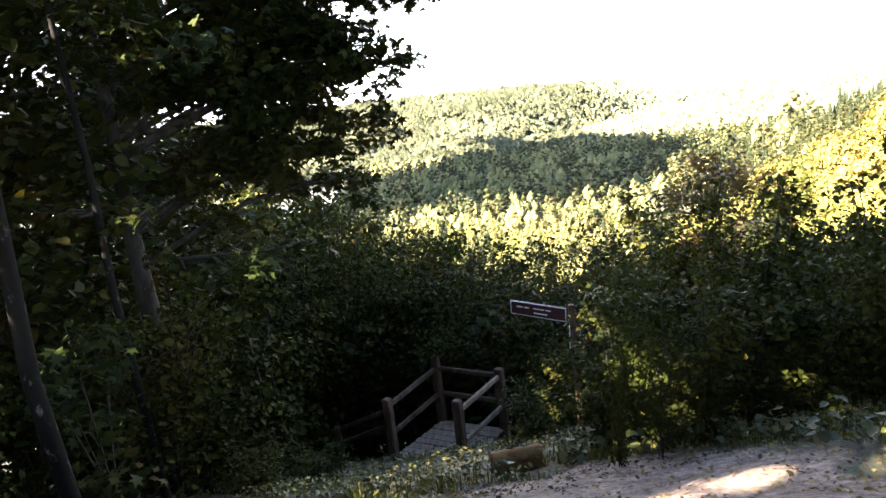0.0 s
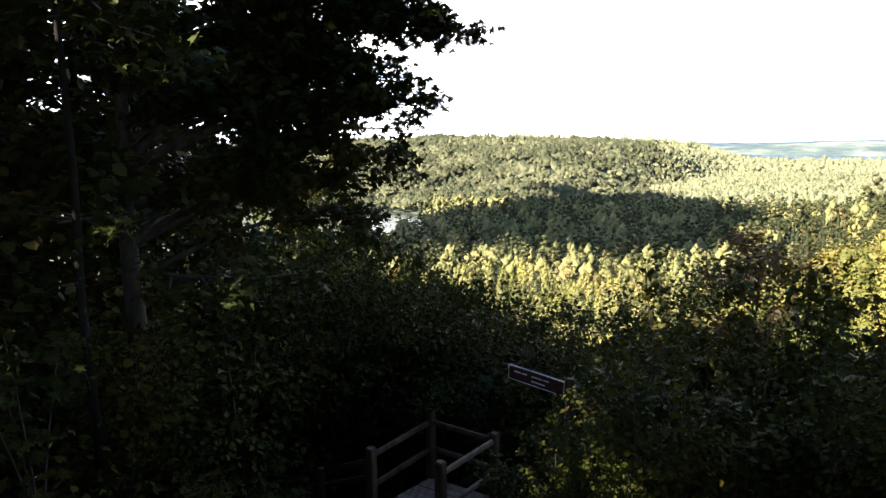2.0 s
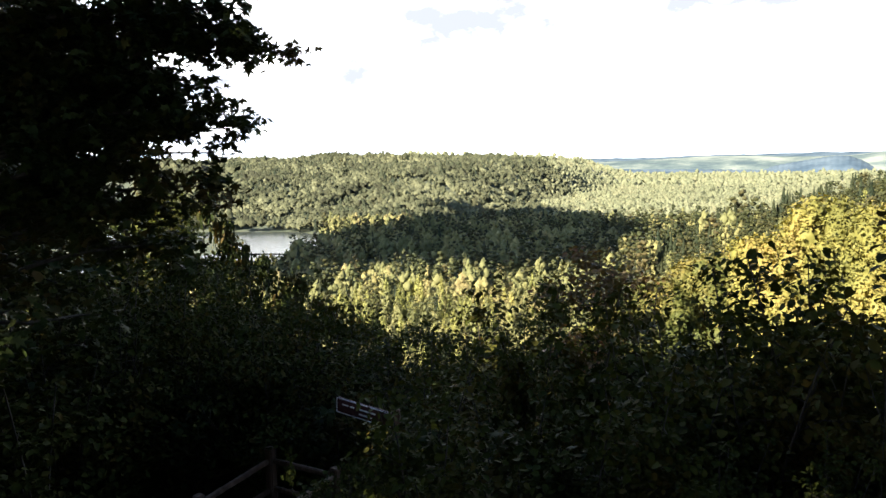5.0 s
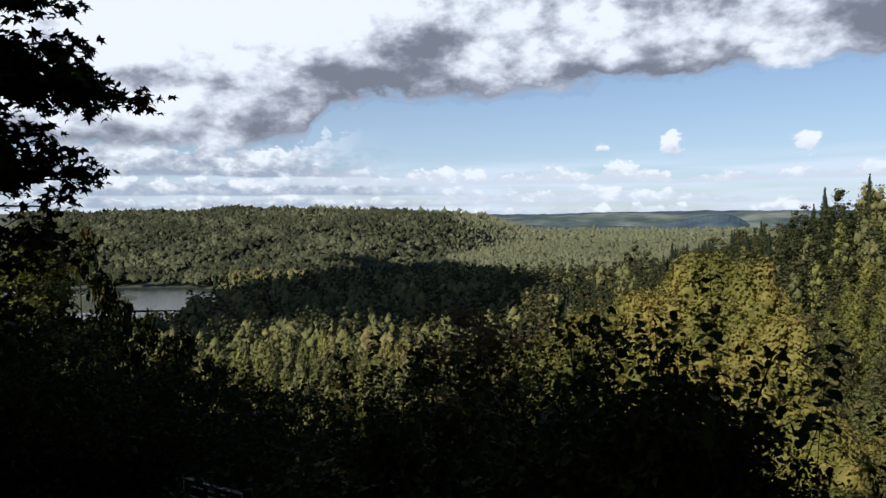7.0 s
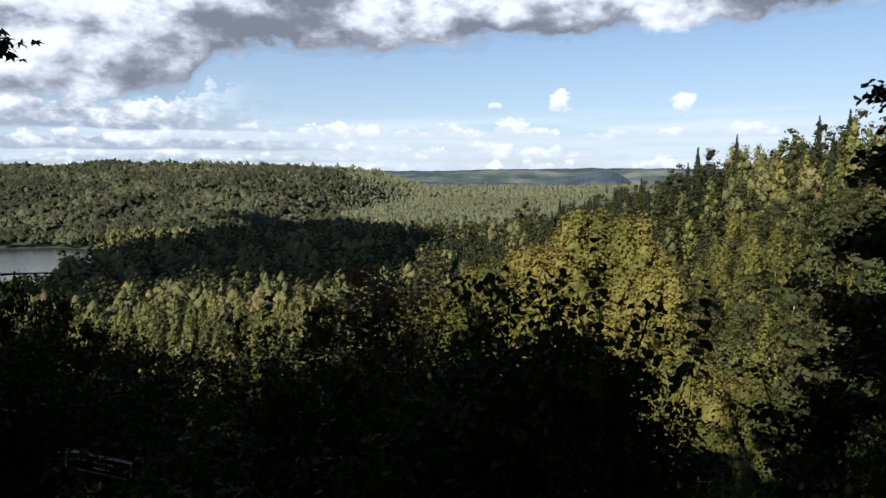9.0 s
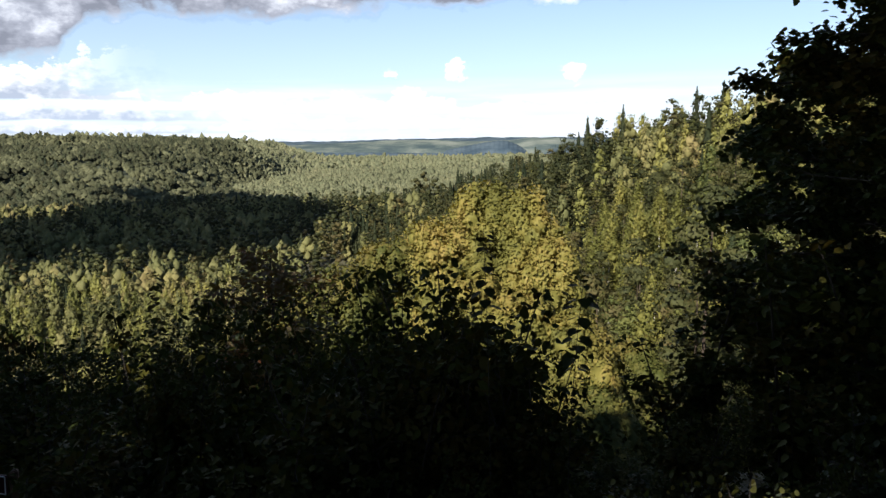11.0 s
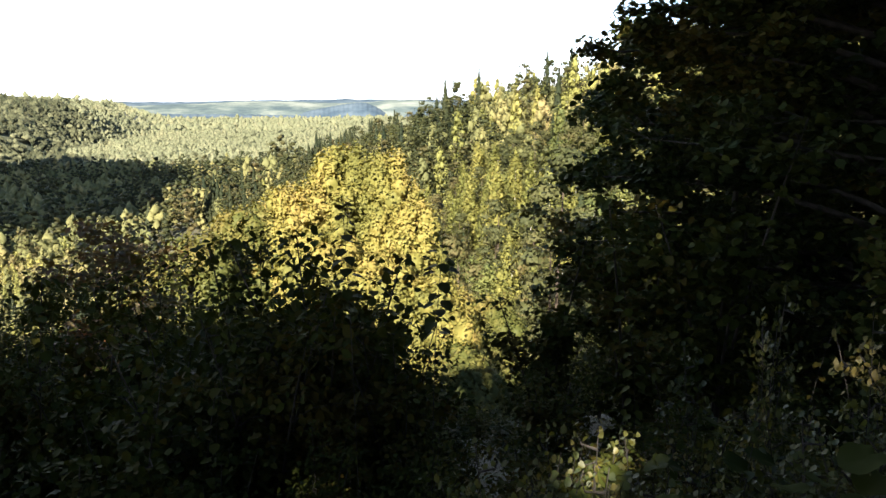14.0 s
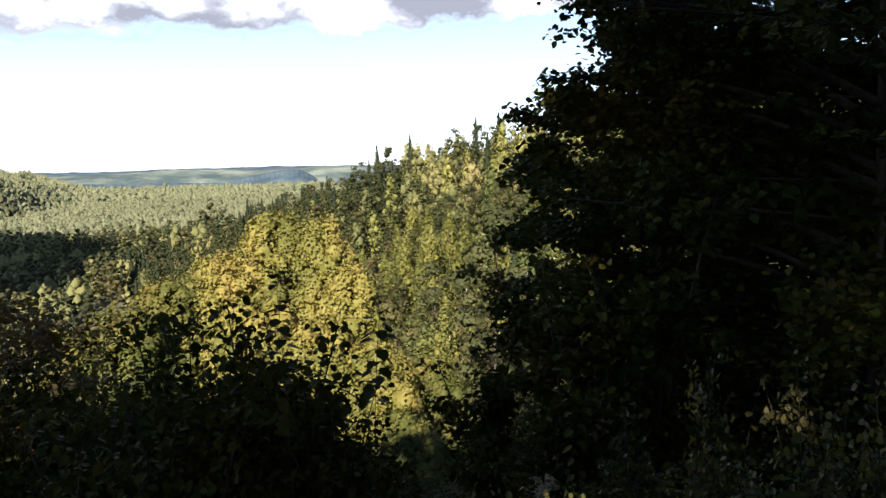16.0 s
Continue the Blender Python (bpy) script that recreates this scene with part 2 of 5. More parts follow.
SPRUCEW = leaf_material("spruce_wood_needle", [(0.0099, 0.0146, 0.0065), (0.0154, 0.0194, 0.0078), (0.0226, 0.0243, 0.0090)], 0.02, 0.65, 0.04, 0.1, 0.12, 0.9, "stand")
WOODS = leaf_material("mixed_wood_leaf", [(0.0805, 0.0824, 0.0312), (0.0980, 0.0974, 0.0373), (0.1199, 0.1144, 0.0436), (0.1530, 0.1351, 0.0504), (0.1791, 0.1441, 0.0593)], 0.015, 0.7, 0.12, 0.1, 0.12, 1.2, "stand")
# far leaf colours, lifted and blued: the valley haze is in the colour
FARWOODS = leaf_material("hazed_wood_leaf", [(0.0297, 0.0302, 0.0164), (0.0432, 0.0445, 0.0235), (0.0619, 0.0635, 0.0329), (0.0843, 0.0847, 0.0444), (0.1101, 0.1087, 0.0581)], 0.008, 0.8, 0.08, 0.08, 0.12, 1.6, "stand")
FARVALLEY = leaf_material("hazed_valley_leaf", [(0.105, 0.110, 0.062), (0.118, 0.122, 0.068), (0.132, 0.132, 0.073), (0.148, 0.142, 0.080)], 0.008, 0.85, 0.05, 0.05, 0.12, 1.2, "stand")
FARPINE = leaf_material("hazed_pine_needle", [(0.0343, 0.0389, 0.0214), (0.0434, 0.0462, 0.0248), (0.0548, 0.0534, 0.0276)], 0.008, 0.8, 0.05, 0.05, 0.12, 1.2, "stand")
FARSPRUCE = leaf_material("hazed_spruce_needle", [(0.0196, 0.0262, 0.0167), (0.0267, 0.0324, 0.0195), (0.0358, 0.0386, 0.0219)], 0.008, 0.8, 0.05, 0.05, 0.12, 1.2, "stand")
HERB = leaf_material("herb_leaf", [(0.0165, 0.0238, 0.0052), (0.0328, 0.0405, 0.0086), (0.0657, 0.0619, 0.0129), (0.1095, 0.0857, 0.0257)], 1.2, 0.5, 0.25, 0.25)
GRASS = leaf_material("grass_blade", [(0.0238, 0.0333, 0.0071), (0.0476, 0.0524, 0.0119), (0.0809, 0.0738, 0.0190), (0.1428, 0.1190, 0.0476)], 1.5, 0.55, 0.25, 0.2)
LITTER = leaf_material("fallen_leaf", [(0.04, 0.026, 0.014), (0.08, 0.05, 0.025), (0.14, 0.09, 0.04), (0.26, 0.18, 0.06)], 2.0, 0.7, 0.1, 0.15)
SIGNRED = rough_material("sign_maroon_paint", [(0.3, (0.026, 0.008, 0.008)), (0.7, (0.055, 0.014, 0.013))], 12, 0.5, 0.1)
SIGNWHITE = rough_material("sign_white_paint", [(0.3, (0.55, 0.54, 0.52)), (0.7, (0.75, 0.74, 0.72))], 12, 0.5, 0.1)
BARK = rough_material("dark_bark", [(0.3, (0.012, 0.010, 0.008)), (0.7, (0.05, 0.042, 0.035))], 9, 0.95, 0.8, (1, 1, 0.25))
LOGBARK = rough_material("weathered_log_bark", [(0.3, (0.05, 0.026, 0.010)), (0.45, (0.17, 0.080, 0.028)), (0.58, (0.11, 0.085, 0.022)), (0.7, (0.34, 0.19, 0.075))], 7, 0.95, 0.9, (0.4, 1, 1))
PINEBARK = rough_material("pine_bark", [(0.3, (0.035, 0.026, 0.020)), (0.7, (0.09, 0.065, 0.045))], 3, 0.95, 0.6, (1, 1, 0.3))
# birch bark blackened in colour to stand for the shade; pale flecks stay
BIRCHBARK = rough_material("darkened_birch_bark", [(0.55, (0.008, 0.007, 0.006)), (0.62, (0.012, 0.011, 0.010)), (0.68, (0.09, 0.085, 0.075)), (0.8, (0.3, 0.28, 0.26))], 9, 0.9, 0.6, (1, 1, 0.6), 8.0, 0.05)
PALEBARK = rough_material("pale_bark", [(0.3, (0.22, 0.2, 0.17)), (0.7, (0.5, 0.47, 0.42))], 5, 0.8, 0.4, (1, 1, 0.5))
WOOD = rough_material("weathered_timber", [(0.25, (0.040, 0.022, 0.013)), (0.5, (0.095, 0.056, 0.034)), (0.8, (0.20, 0.130, 0.085))], 7, 0.85, 0.4, (1, 1, 0.2))
PLANK = rough_material("worn_planks", [(0.25, (0.12, 0.076, 0.048)), (0.6, (0.285, 0.190, 0.125)), (0.85, (0.42, 0.30, 0.205))], 8, 0.85, 0.4, (2, 0.4, 1))


def ground_material():
    """Forest litter, worn earth on the path by the viewpoint, grass and moss elsewhere."""
    m, t, p = material("forest_floor")
    g = t.nodes.new("ShaderNodeNewGeometry")
    n1 = node(t, "ShaderNodeTexNoise", Scale=1.3, Detail=10.0, Roughness=0.65)
    n2 = node(t, "ShaderNodeTexNoise", Scale=16.0, Detail=6.0, Roughness=0.7)
    for n in (n1, n2):
        links(t, (g.outputs["Position"], n.inputs["Vector"]))
    litter = ramp(t, n1.outputs[0], [(0.3, (0.02, 0.017, 0.011)), (0.5, (0.05, 0.043, 0.022)), (0.7, (0.045, 0.06, 0.02))])
    earth = ramp(t, n2.outputs[0], [(0.32, (0.10, 0.062, 0.042)), (0.5, (0.26, 0.18, 0.132)), (0.68, (0.44, 0.325, 0.25))])
    n4 = node(t, "ShaderNodeTexNoise", Scale=3.2, Detail=5.0, Roughness=0.6)
    grit = node(t, "ShaderNodeTexVoronoi", Scale=38.0)
    for n in (n4, grit):
        links(t, (g.outputs["Position"], n.inputs["Vector"]))
    earth = mixc(t, 1.0, earth, ramp(t, n4.outputs[0], [(0.36, (0.5, 0.46, 0.42)), (0.6, (1.0, 1.0, 1.0))]), "MULTIPLY")
    earth = mixc(t, 1.0, earth, ramp(t, grit.outputs["Distance"], [(0.10, (0.45, 0.4, 0.36)), (0.3, (1.0, 1.0, 1.0))]), "MULTIPLY")
    sep = t.nodes.new("ShaderNodeSeparateXYZ")
    links(t, (g.outputs["Position"], sep.inputs[0]))
    # trodden ground: a patch round the head of the stairs
    dx = mathn(t, "DIVIDE", mathn(t, "SUBTRACT", sep.outputs[0], 0.45), 1.5)
    dy = mathn(t, "DIVIDE", mathn(t, "SUBTRACT", sep.outputs[1], 4.1), 2.0)
    r = mathn(t, "ADD", mathn(t, "MULTIPLY", dx, dx), mathn(t, "MULTIPLY", dy, dy))
    r = mathn(t, "ADD", r, mathn(t, "MULTIPLY", mathn(t, "SUBTRACT", n1.outputs[0], 0.5), 1.6))
    # and the path that leads up to it
    off = mathn(t, "ABSOLUTE", mathn(t, "SUBTRACT", mathn(t, "SUBTRACT", sep.outputs[0], 0.9), mathn(t, "MULTIPLY", sep.outputs[1], 0.18)))
    lane = mathn(t, "ADD", mathn(t, "DIVIDE", off, 1.3), mathn(t, "MULTIPLY", mathn(t, "SUBTRACT", n1.outputs[0], 0.5), 1.4))
    lane = mathn(t, "ADD", lane, mathn(t, "MULTIPLY", mathn(t, "SUBTRACT", sep.outputs[1], 2.0), 2.0, True))
    r = mathn(t, "MINIMUM", r, lane)
    worn = mathn(t, "SUBTRACT", 1.0, mathn(t, "MULTIPLY", mathn(t, "SUBTRACT", r, 0.8), 4.0, True), True)
    far = t.nodes.new("ShaderNodeVectorMath")
    far.operation = "LENGTH"
    links(t, (g.outputs["Position"], far.inputs[0]))
    n3 = node(t, "ShaderNodeTexNoise", Scale=0.02, Detail=6.0)
    links(t, (g.outputs["Position"], n3.inputs["Vector"]))
    meadow = ramp(t, n3.outputs[0], [(0.35, (0.022, 0.030, 0.012)), (0.6, (0.04, 0.045, 0.018)), (0.8, (0.075, 0.07, 0.03))])
    away = mathn(t, "DIVIDE", mathn(t, "SUBTRACT", far.outputs["Value"], 420.0), 200.0, True)
    litter = mixc(t, away, litter, meadow)
    links(t, (mixc(t, worn, litter, earth), p.inputs["Base Color"]))
    b = node(t, "ShaderNodeBump", Strength=1.0, Distance=0.05)
    links(t, (n2.outputs[0], b.inputs["Height"]), (b.outputs[0], p.inputs["Normal"]))
    p.inputs["Roughness"].default_value = 0.95
    return m


GROUND = ground_material()


# ---- terrain ----
FLOOR = -72.0
NOSE = [(200, 240, -14), (172, 290, -25), (160, 350, -34), (125, 350, -45), (82, 330, -57)]


def wobble(x, y, s, seed=0.0):
    """Smooth repeatable unevenness, about -1 to 1."""
    return (np.sin(x / s + 1.7 * np.sin(y / (1.3 * s) + seed)) + np.sin(y / (0.8 * s) + 1.3 * np.sin(x / (1.1 * s) + 2 * seed) + seed)
            + np.sin((x + y) / (0.6 * s) + seed * 3)) / 3


def smax(a, b, k):
    h = np.clip(0.5 + 0.5 * (a - b) / k, 0, 1)
    return b + (a - b) * h + k * h * (1 - h)


def seg_dist(x, y, a, b):
    ax, ay, bx, by = *a, *b
    u = np.clip(((x - ax) * (bx - ax) + (y - ay) * (by - ay)) / ((bx - ax) ** 2 + (by - ay) ** 2), 0, 1)
    return np.hypot(x - ax - u * (bx - ax), y - ay - u * (by - ay))


def river_dist(x, y):
    a = np.minimum(seg_dist(x, y, (-170, 540), (-200, 705)), seg_dist(x, y, (-200, 705), (-700, 800)))
    return np.minimum(a, seg_dist(x, y, (-170, 540), (-420, 440)))


def height(x, y):
    x, y = np.asarray(x, float), np.asarray(y, float)
    # the viewpoint hill: level behind, dropping ahead, with a ravine biting in to the east
    edge = 0.8 - 16 * np.exp(-((x - 48) / 24) ** 2) + 0.8 * np.clip(x, -1e9, 0) * 0.02
    d = np.clip(y - edge, 0, None)
    cam_hill = 0.02 - 0.50 * d * d / (d + 1.6) + 0.11 * np.clip(x, -5, 4) + 0.02 * np.clip(edge - y, 0, 60)
    # the spur across the ravine
    crest = 5.2 - 0.0009 * np.clip(y - 40, 0, None) ** 2 * 0.55 - 0.06 * np.clip(y - 90, 0, None)
    w = np.clip(150 - x, 0, None)
    spur = crest - 0.50 * w * w / (w + 14)
    hill = smax(cam_hill, spur, 6.0) - 0.0
    hill = np.where(np.hypot(x, y) < 30, np.maximum(cam_hill, spur), hill)
    # the far side of the valley
    foot = 655 - 0.12 * np.clip(x, None, -120) + 0.9 * np.clip(x + 160, 0, None) + 1.3 * np.clip(x + 20, 0, None)
    foot = foot + 85 * np.clip((-90 - x) / 70, 0, 1)
    foot = foot + 22 * wobble(x, y, 90, 3.0)
    up = np.clip(y - foot, 0, None)
    top = 86 - 0.047 * np.clip(x + 300, 0, None)
    open_ = np.clip((13.5 - np.degrees(np.arctan2(x, np.maximum(y, 1.0)))) / 5.5, 0, 1)
    top = top * open_ * open_ * (3 - 2 * open_)
    run = np.interp(x, [-200, 150], [300, 120])
    far = FLOOR + top * (1 - np.exp(-(up / run) ** 1.3)) + (7 * wobble(x, y, 60, 1.0) + 3 * wobble(x, y, 25, 4.0)) * np.clip(up / 120, 0, 1) * np.clip(2.2 - up / 400, 0.15, 1)
    # the nose of the spur, running down to the valley floor
    for (x0, y0, z0), (x1, y1, z1) in zip(NOSE, NOSE[1:]):
        u = np.clip(((x - x0) * (x1 - x0) + (y - y0) * (y1 - y0)) / ((x1 - x0) ** 2 + (y1 - y0) ** 2), 0, 1)
        r = np.hypot(x - x0 - u * (x1 - x0), y - y0 - u * (y1 - y0))
        hill = smax(hill, z0 + u * (z1 - z0) - 0.42 * r * r / (r + 10), 4.0)
    base = np.maximum(FLOOR + 0.8 * wobble(x, y, 45, 2.0), far)
    z = smax(hill, base, 5.0)
    # river bed
    r = river_dist(x, y)
    z = np.where(r < 46, np.minimum(z, FLOOR - 4 + np.clip(r - 30, 0, None) * 0.28), z)
    near = np.clip(1 - np.hypot(x - 1, y - 4) / 40, 0, 1)
    return z + near * (0.10 * wobble(x, y, 0.9, 0.5) + 0.05 * wobble(x, y, 0.31, 1.5))


def hz(x, y):
    return float(height(x, y))


# ---- building blocks ----
def array_mesh(name, verts, faces, mat, smooth=False, normals=None, tone=None):
    """A mesh from numpy arrays; faces all have the same number of corners."""
    me = bpy.data.meshes.new(name)
    verts, faces = np.asarray(verts, np.float32), np.asarray(faces, np.int32)
    n, k = faces.shape
    me.vertices.add(len(verts))
    me.vertices.foreach_set("co", verts.ravel())
    me.loops.add(n * k)
    me.loops.foreach_set("vertex_index", faces.ravel())
    me.polygons.add(n)
    me.polygons.foreach_set("loop_start", np.arange(0, n * k, k, dtype=np.int32))
    if smooth or normals is not None:
        me.polygons.foreach_set("use_smooth", np.ones(n, bool))
    me.update(calc_edges=True)
    if normals is not None:
        me.normals_split_custom_set_from_vertices(np.asarray(normals, np.float32))
    if tone is not None:
        me.attributes.new("tone", "FLOAT", "POINT").data.foreach_set("value", np.asarray(tone, np.float32))
    me.materials.append(mat)
    return me


def part(name, data, parent, label=""):
    ob = new(name, data)
    ob.parent = parent
    return tagged(ob, label) if label else ob


def bm_mesh(name, bm, mat, smooth=False):
    me = bpy.data.meshes.new(name)
    if smooth:
        for f in bm.faces:
            f.smooth = True
    bm.to_mesh(me)
    bm.free()
    me.materials.append(mat)
    return me


def empty(name, x, y, z, rz=0.0):
    ob = new(name)
    ob.empty_display_size = 0.3
    ob.matrix_basis = pose(x, y, z, 0, 0, rz)
    return ob


def unit(v):
    return v / np.maximum(np.linalg.norm(v, axis=-1, keepdims=True), 1e-9)


def tubes(paths, sides=6):
    """Tapered limbs: each path is (points, radii)."""
    V, F, base = [], [], 0
    ang = np.arange(sides) * 2 * np.pi / sides
    for pts, rad in paths:
        pts, rad = np.asarray(pts, float), np.asarray(rad, float)
        tan = unit(np.gradient(pts, axis=0))
        ref = np.where(np.abs(tan[:, 2:3]) > 0.9, np.array([[1.0, 0, 0]]), np.array([[0, 0, 1.0]]))
        a = unit(np.cross(tan, ref))
        b = np.cross(tan, a)
        ring = pts[:, None] + rad[:, None, None] * (np.cos(ang)[None, :, None] * a[:, None] + np.sin(ang)[None, :, None] * b[:, None])
        V.append(ring.reshape(-1, 3))
        m = len(pts)
        i, j = np.meshgrid(np.arange(m - 1), np.arange(sides), indexing="ij")
        q = np.stack([i * sides + j, i * sides + (j + 1) % sides, (i + 1) * sides + (j + 1) % sides, (i + 1) * sides + j], -1).reshape(-1, 4)
        F.append(q + base)
        base += m * sides
    return np.concatenate(V), np.concatenate(F)


LEAF_PLAIN = (np.array([(0, 0, 0), (-0.30, 0.34, 0.07), (-0.24, 0.72, 0.03), (0, 1.0, -0.12), (0.24, 0.72, 0.03), (0.30, 0.34, 0.07)]),
              np.array([(0, 3, 2, 1), (0, 5, 4, 3)]))
LEAF_ROUND = (np.array([(0, 0, 0), (-0.42, 0.22, 0.08), (-0.38, 0.66, 0.05), (0, 1.0, -0.10), (0.38, 0.66, 0.05), (0.42, 0.22, 0.08)]),
              np.array([(0, 3, 2, 1), (0, 5, 4, 3)]))
LEAF_LOBED = (np.array([(0, 0, 0), (-0.46, 0.10, 0.02), (-0.22, 0.36, 0.05), (-0.52, 0.66, -0.02), (-0.14, 0.60, 0.05), (0, 1.0, -0.10),
                        (0.14, 0.60, 0.05), (0.52, 0.66, -0.02), (0.22, 0.36, 0.05), (0.46, 0.10, 0.02)]),
              np.array([(0, 2, 1, 0), (0, 4, 3, 2), (0, 6, 5, 4), (0, 8, 7, 6), (0, 9, 8, 0)]))
CLUSTER = np.array([(-0.52, -0.30, 0.05), (0.50, -0.34, -0.05), (0.04, 0.60, 0.0)])


def leaves(P, size, rng, shape=LEAF_PLAIN, droop=0.35, flat=0.6, spread=0.35, outward=None):
    """Leaves at the points P, lying fairly flat and hanging at the tip."""
    P = np.asarray(P, float)
    n = len(P)
    az = rng.uniform(0, 2 * np.pi, n)
    dirn = np.stack([np.cos(az), np.sin(az), -droop + rng.normal(0, 0.35, n)], 1)
    dirn = unit(dirn)
    nor = unit(np.stack([rng.normal(0, 1 - flat, n), rng.normal(0, 1 - flat, n), np.full(n, 0.6)], 1) + 1e-6)
    side = unit(np.cross(dirn, nor))
    nor = np.cross(side, dirn)
    s = size * (1 + spread * rng.uniform(-1, 1, n))
    lv, lf = shape
    V = P[:, None] + s[:, None, None] * (lv[None, :, 0:1] * side[:, None] + lv[None, :, 1:2] * dirn[:, None] + lv[None, :, 2:3] * nor[:, None])
    k = len(lv)
    if shape is LEAF_LOBED:
        f = np.array([(0, 2, 1), (0, 4, 2), (2, 4, 3), (0, 6, 4), (4, 6, 5), (0, 8, 6), (6, 8, 7), (0, 9, 8)])
    else:
        f = lf
    F = (np.arange(n) * k)[:, None, None] + f[None]
    if outward is not None:
        N = unit(0.45 * nor + outward)
        return V.reshape(-1, 3), F.reshape(-1, f.shape[1]), np.repeat(N, k, 0)
    return V.reshape(-1, 3), F.reshape(-1, f.shape[1])


def branching(rng, H, R, r0, limbs=14, start=0.25, peak=0.5, rise=0.35, twigs=4, lean=(0, 0), crook=0.03, aim=None):
    """Trunk and limbs with their twigs; returns the groups of paths (trunk first) and the places where leaf clumps sit."""
    k = 9
    f = np.linspace(0, 1, k)
    wob = np.cumsum(rng.normal(0, crook * H / k, (k, 2)), 0)
    wob -= wob[0]
    trunk = np.stack([wob[:, 0] + lean[0] * f ** 1.4, wob[:, 1] + lean[1] * f ** 1.4, f * H], 1)
    groups, tips = [[(trunk, r0 * (1 - 0.9 * f) + 0.004)]], []
    for i in range(limbs):
        g = start + (0.97 - start) * (i + rng.uniform(0, 0.8)) / limbs
        p0 = np.array([np.interp(g, f, trunk[:, c]) for c in range(3)])
        az = i * 2.4 + rng.normal(0, 0.5)
        prof = max(0.15, 1 - abs((g - peak) / (1.05 - peak if g > peak else peak - start + 0.25)) ** 1.7)
        L = R * prof * rng.uniform(0.75, 1.2)
        u = np.linspace(0, 1, 6)
        up = rise * L * rng.uniform(0.5, 1.3)
        out = np.array([math.cos(az), math.sin(az)])
        bend = rng.normal(0, 0.12 * L)
        pts = np.stack([p0[0] + out[0] * L * u - out[1] * bend * u ** 2, p0[1] + out[1] * L * u + out[0] * bend * u ** 2, p0[2] + up * (u - 0.25 * u ** 3)], 1)
        rl = r0 * (1 - 0.85 * g) * 0.5
        paths = [(pts, rl * (1 - 0.85 * u) + 0.003)]
        tips.append(pts[-1])
        for j in range(twigs):
            v = rng.uniform(0.22, 0.98)
            q0 = np.array([np.interp(v, u, pts[:, c]) for c in range(3)])
            a2 = az + rng.choice([-1, 1]) * rng.uniform(0.4, 1.2)
            l2 = L * rng.uniform(0.22, 0.5)
            q1 = q0 + l2 * np.array([math.cos(a2), math.sin(a2), rng.uniform(-0.2, 0.4)])
            qm = (q0 + q1) / 2 + rng.normal(0, 0.05 * l2, 3)
            paths.append((np.array([q0, qm, q1]), np.array([rl * 0.35 + 0.002, rl * 0.22 + 0.002, 0.002])))
            tips += [q1, qm, (q1 + qm) / 2]
        groups.append(paths)
    for tx, ty, tz in aim or ():
        # limbs that reach out to given places
        g = min(0.9, max(0.12, (tz - 1.0) / H))
        p0 = np.array([np.interp(g, f, trunk[:, c]) for c in range(3)])
        p1 = np.array([tx, ty, tz])
        u = np.linspace(0, 1, 7)
        sag = np.zeros((7, 3))
        sag[:, 2] = 0.35 * np.sin(u * np.pi)
        pts = p0 + (p1 - p0) * u[:, None] + sag
        L = float(np.linalg.norm(p1 - p0))
        paths = [(pts, 0.055 * (1 - 0.88 * u) + 0.004)]
        for j in range(13):
            v = rng.uniform(0.35, 0.95)
            q0 = np.array([np.interp(v, u, pts[:, c]) for c in range(3)])
            side = rng.normal(0, 1, 3) * np.array([1, 1, 0.35])
            q1 = q0 + unit(side + 0.3 * (p1 - p0) / L) * rng.uniform(0.25, 0.6)
            paths.append((np.array([q0, (q0 + q1) / 2, q1]), np.array([0.012, 0.008, 0.003])))
            tips += [q1, (q0 + q1) / 2, q1 * 0.75 + q0 * 0.25, q1]
        tips += [p1, p1, pts[-2]]
        groups.append(paths)
    tips.append(trunk[-1])
    return groups, np.array(tips)


def clumps(tips, n, spread, rng, squash=0.6):
    c = tips[rng.integers(0, len(tips), n)]
    return c + rng.normal(0, 1, (n, 3)) * np.array([spread, spread, spread * squash])


def broadleaf(name, x, y, H, R, leaf, seed, n=4000, size=0.1, shape=LEAF_PLAIN, bark=BARK, r0=None, label="", category="tree", group="", z=None, sides=6,
              spread=None, flat=0.6, puff=0.0, gaps=(), **kw):
    rng = np.random.default_rng(seed)
    groups, tips = branching(rng, H, R, r0 or H * 0.013, **kw)
    ob = empty(name, x, y, hz(x, y) - 0.1 if z is None else z)
    v, f = tubes(groups[0], 8)
    part("trunk", array_mesh("trunk", v, f, bark, True), ob)
    for paths in groups[1:]:
        v, f = tubes(paths, sides)
        part("branch", array_mesh("branch", v, f, bark, True), ob)
    P = clumps(tips, n, spread or R * 0.14, rng)
    for gx, gy, gz, gr in gaps:
        # openings in the canopy, along the sun's way to a sunlit spot
        off = P + np.array(ob.location) - np.array([gx, gy, gz])
        P = P[np.linalg.norm(np.cross(off, np.array(sun_dir)), axis=1) > gr + 0.6 * size]
    if puff:
        # far trees: the leaves shade as rounded masses
        mid = np.column_stack([np.interp(P[:, 2], groups[0][0][0][:, 2], groups[0][0][0][:, c]) for c in (0, 1)] + [P[:, 2] - 0.25 * R])
        v, f, nn = leaves(P, size, rng, shape, flat=flat, outward=unit(P - mid) * puff)
        part("crown", array_mesh("crown", v, f, leaf, normals=nn), ob)
    else:
        v, f = leaves(P, size, rng, shape, flat=flat)
        part("crown", array_mesh("crown", v, f, leaf), ob)
    return tagged(ob, label, category, group)


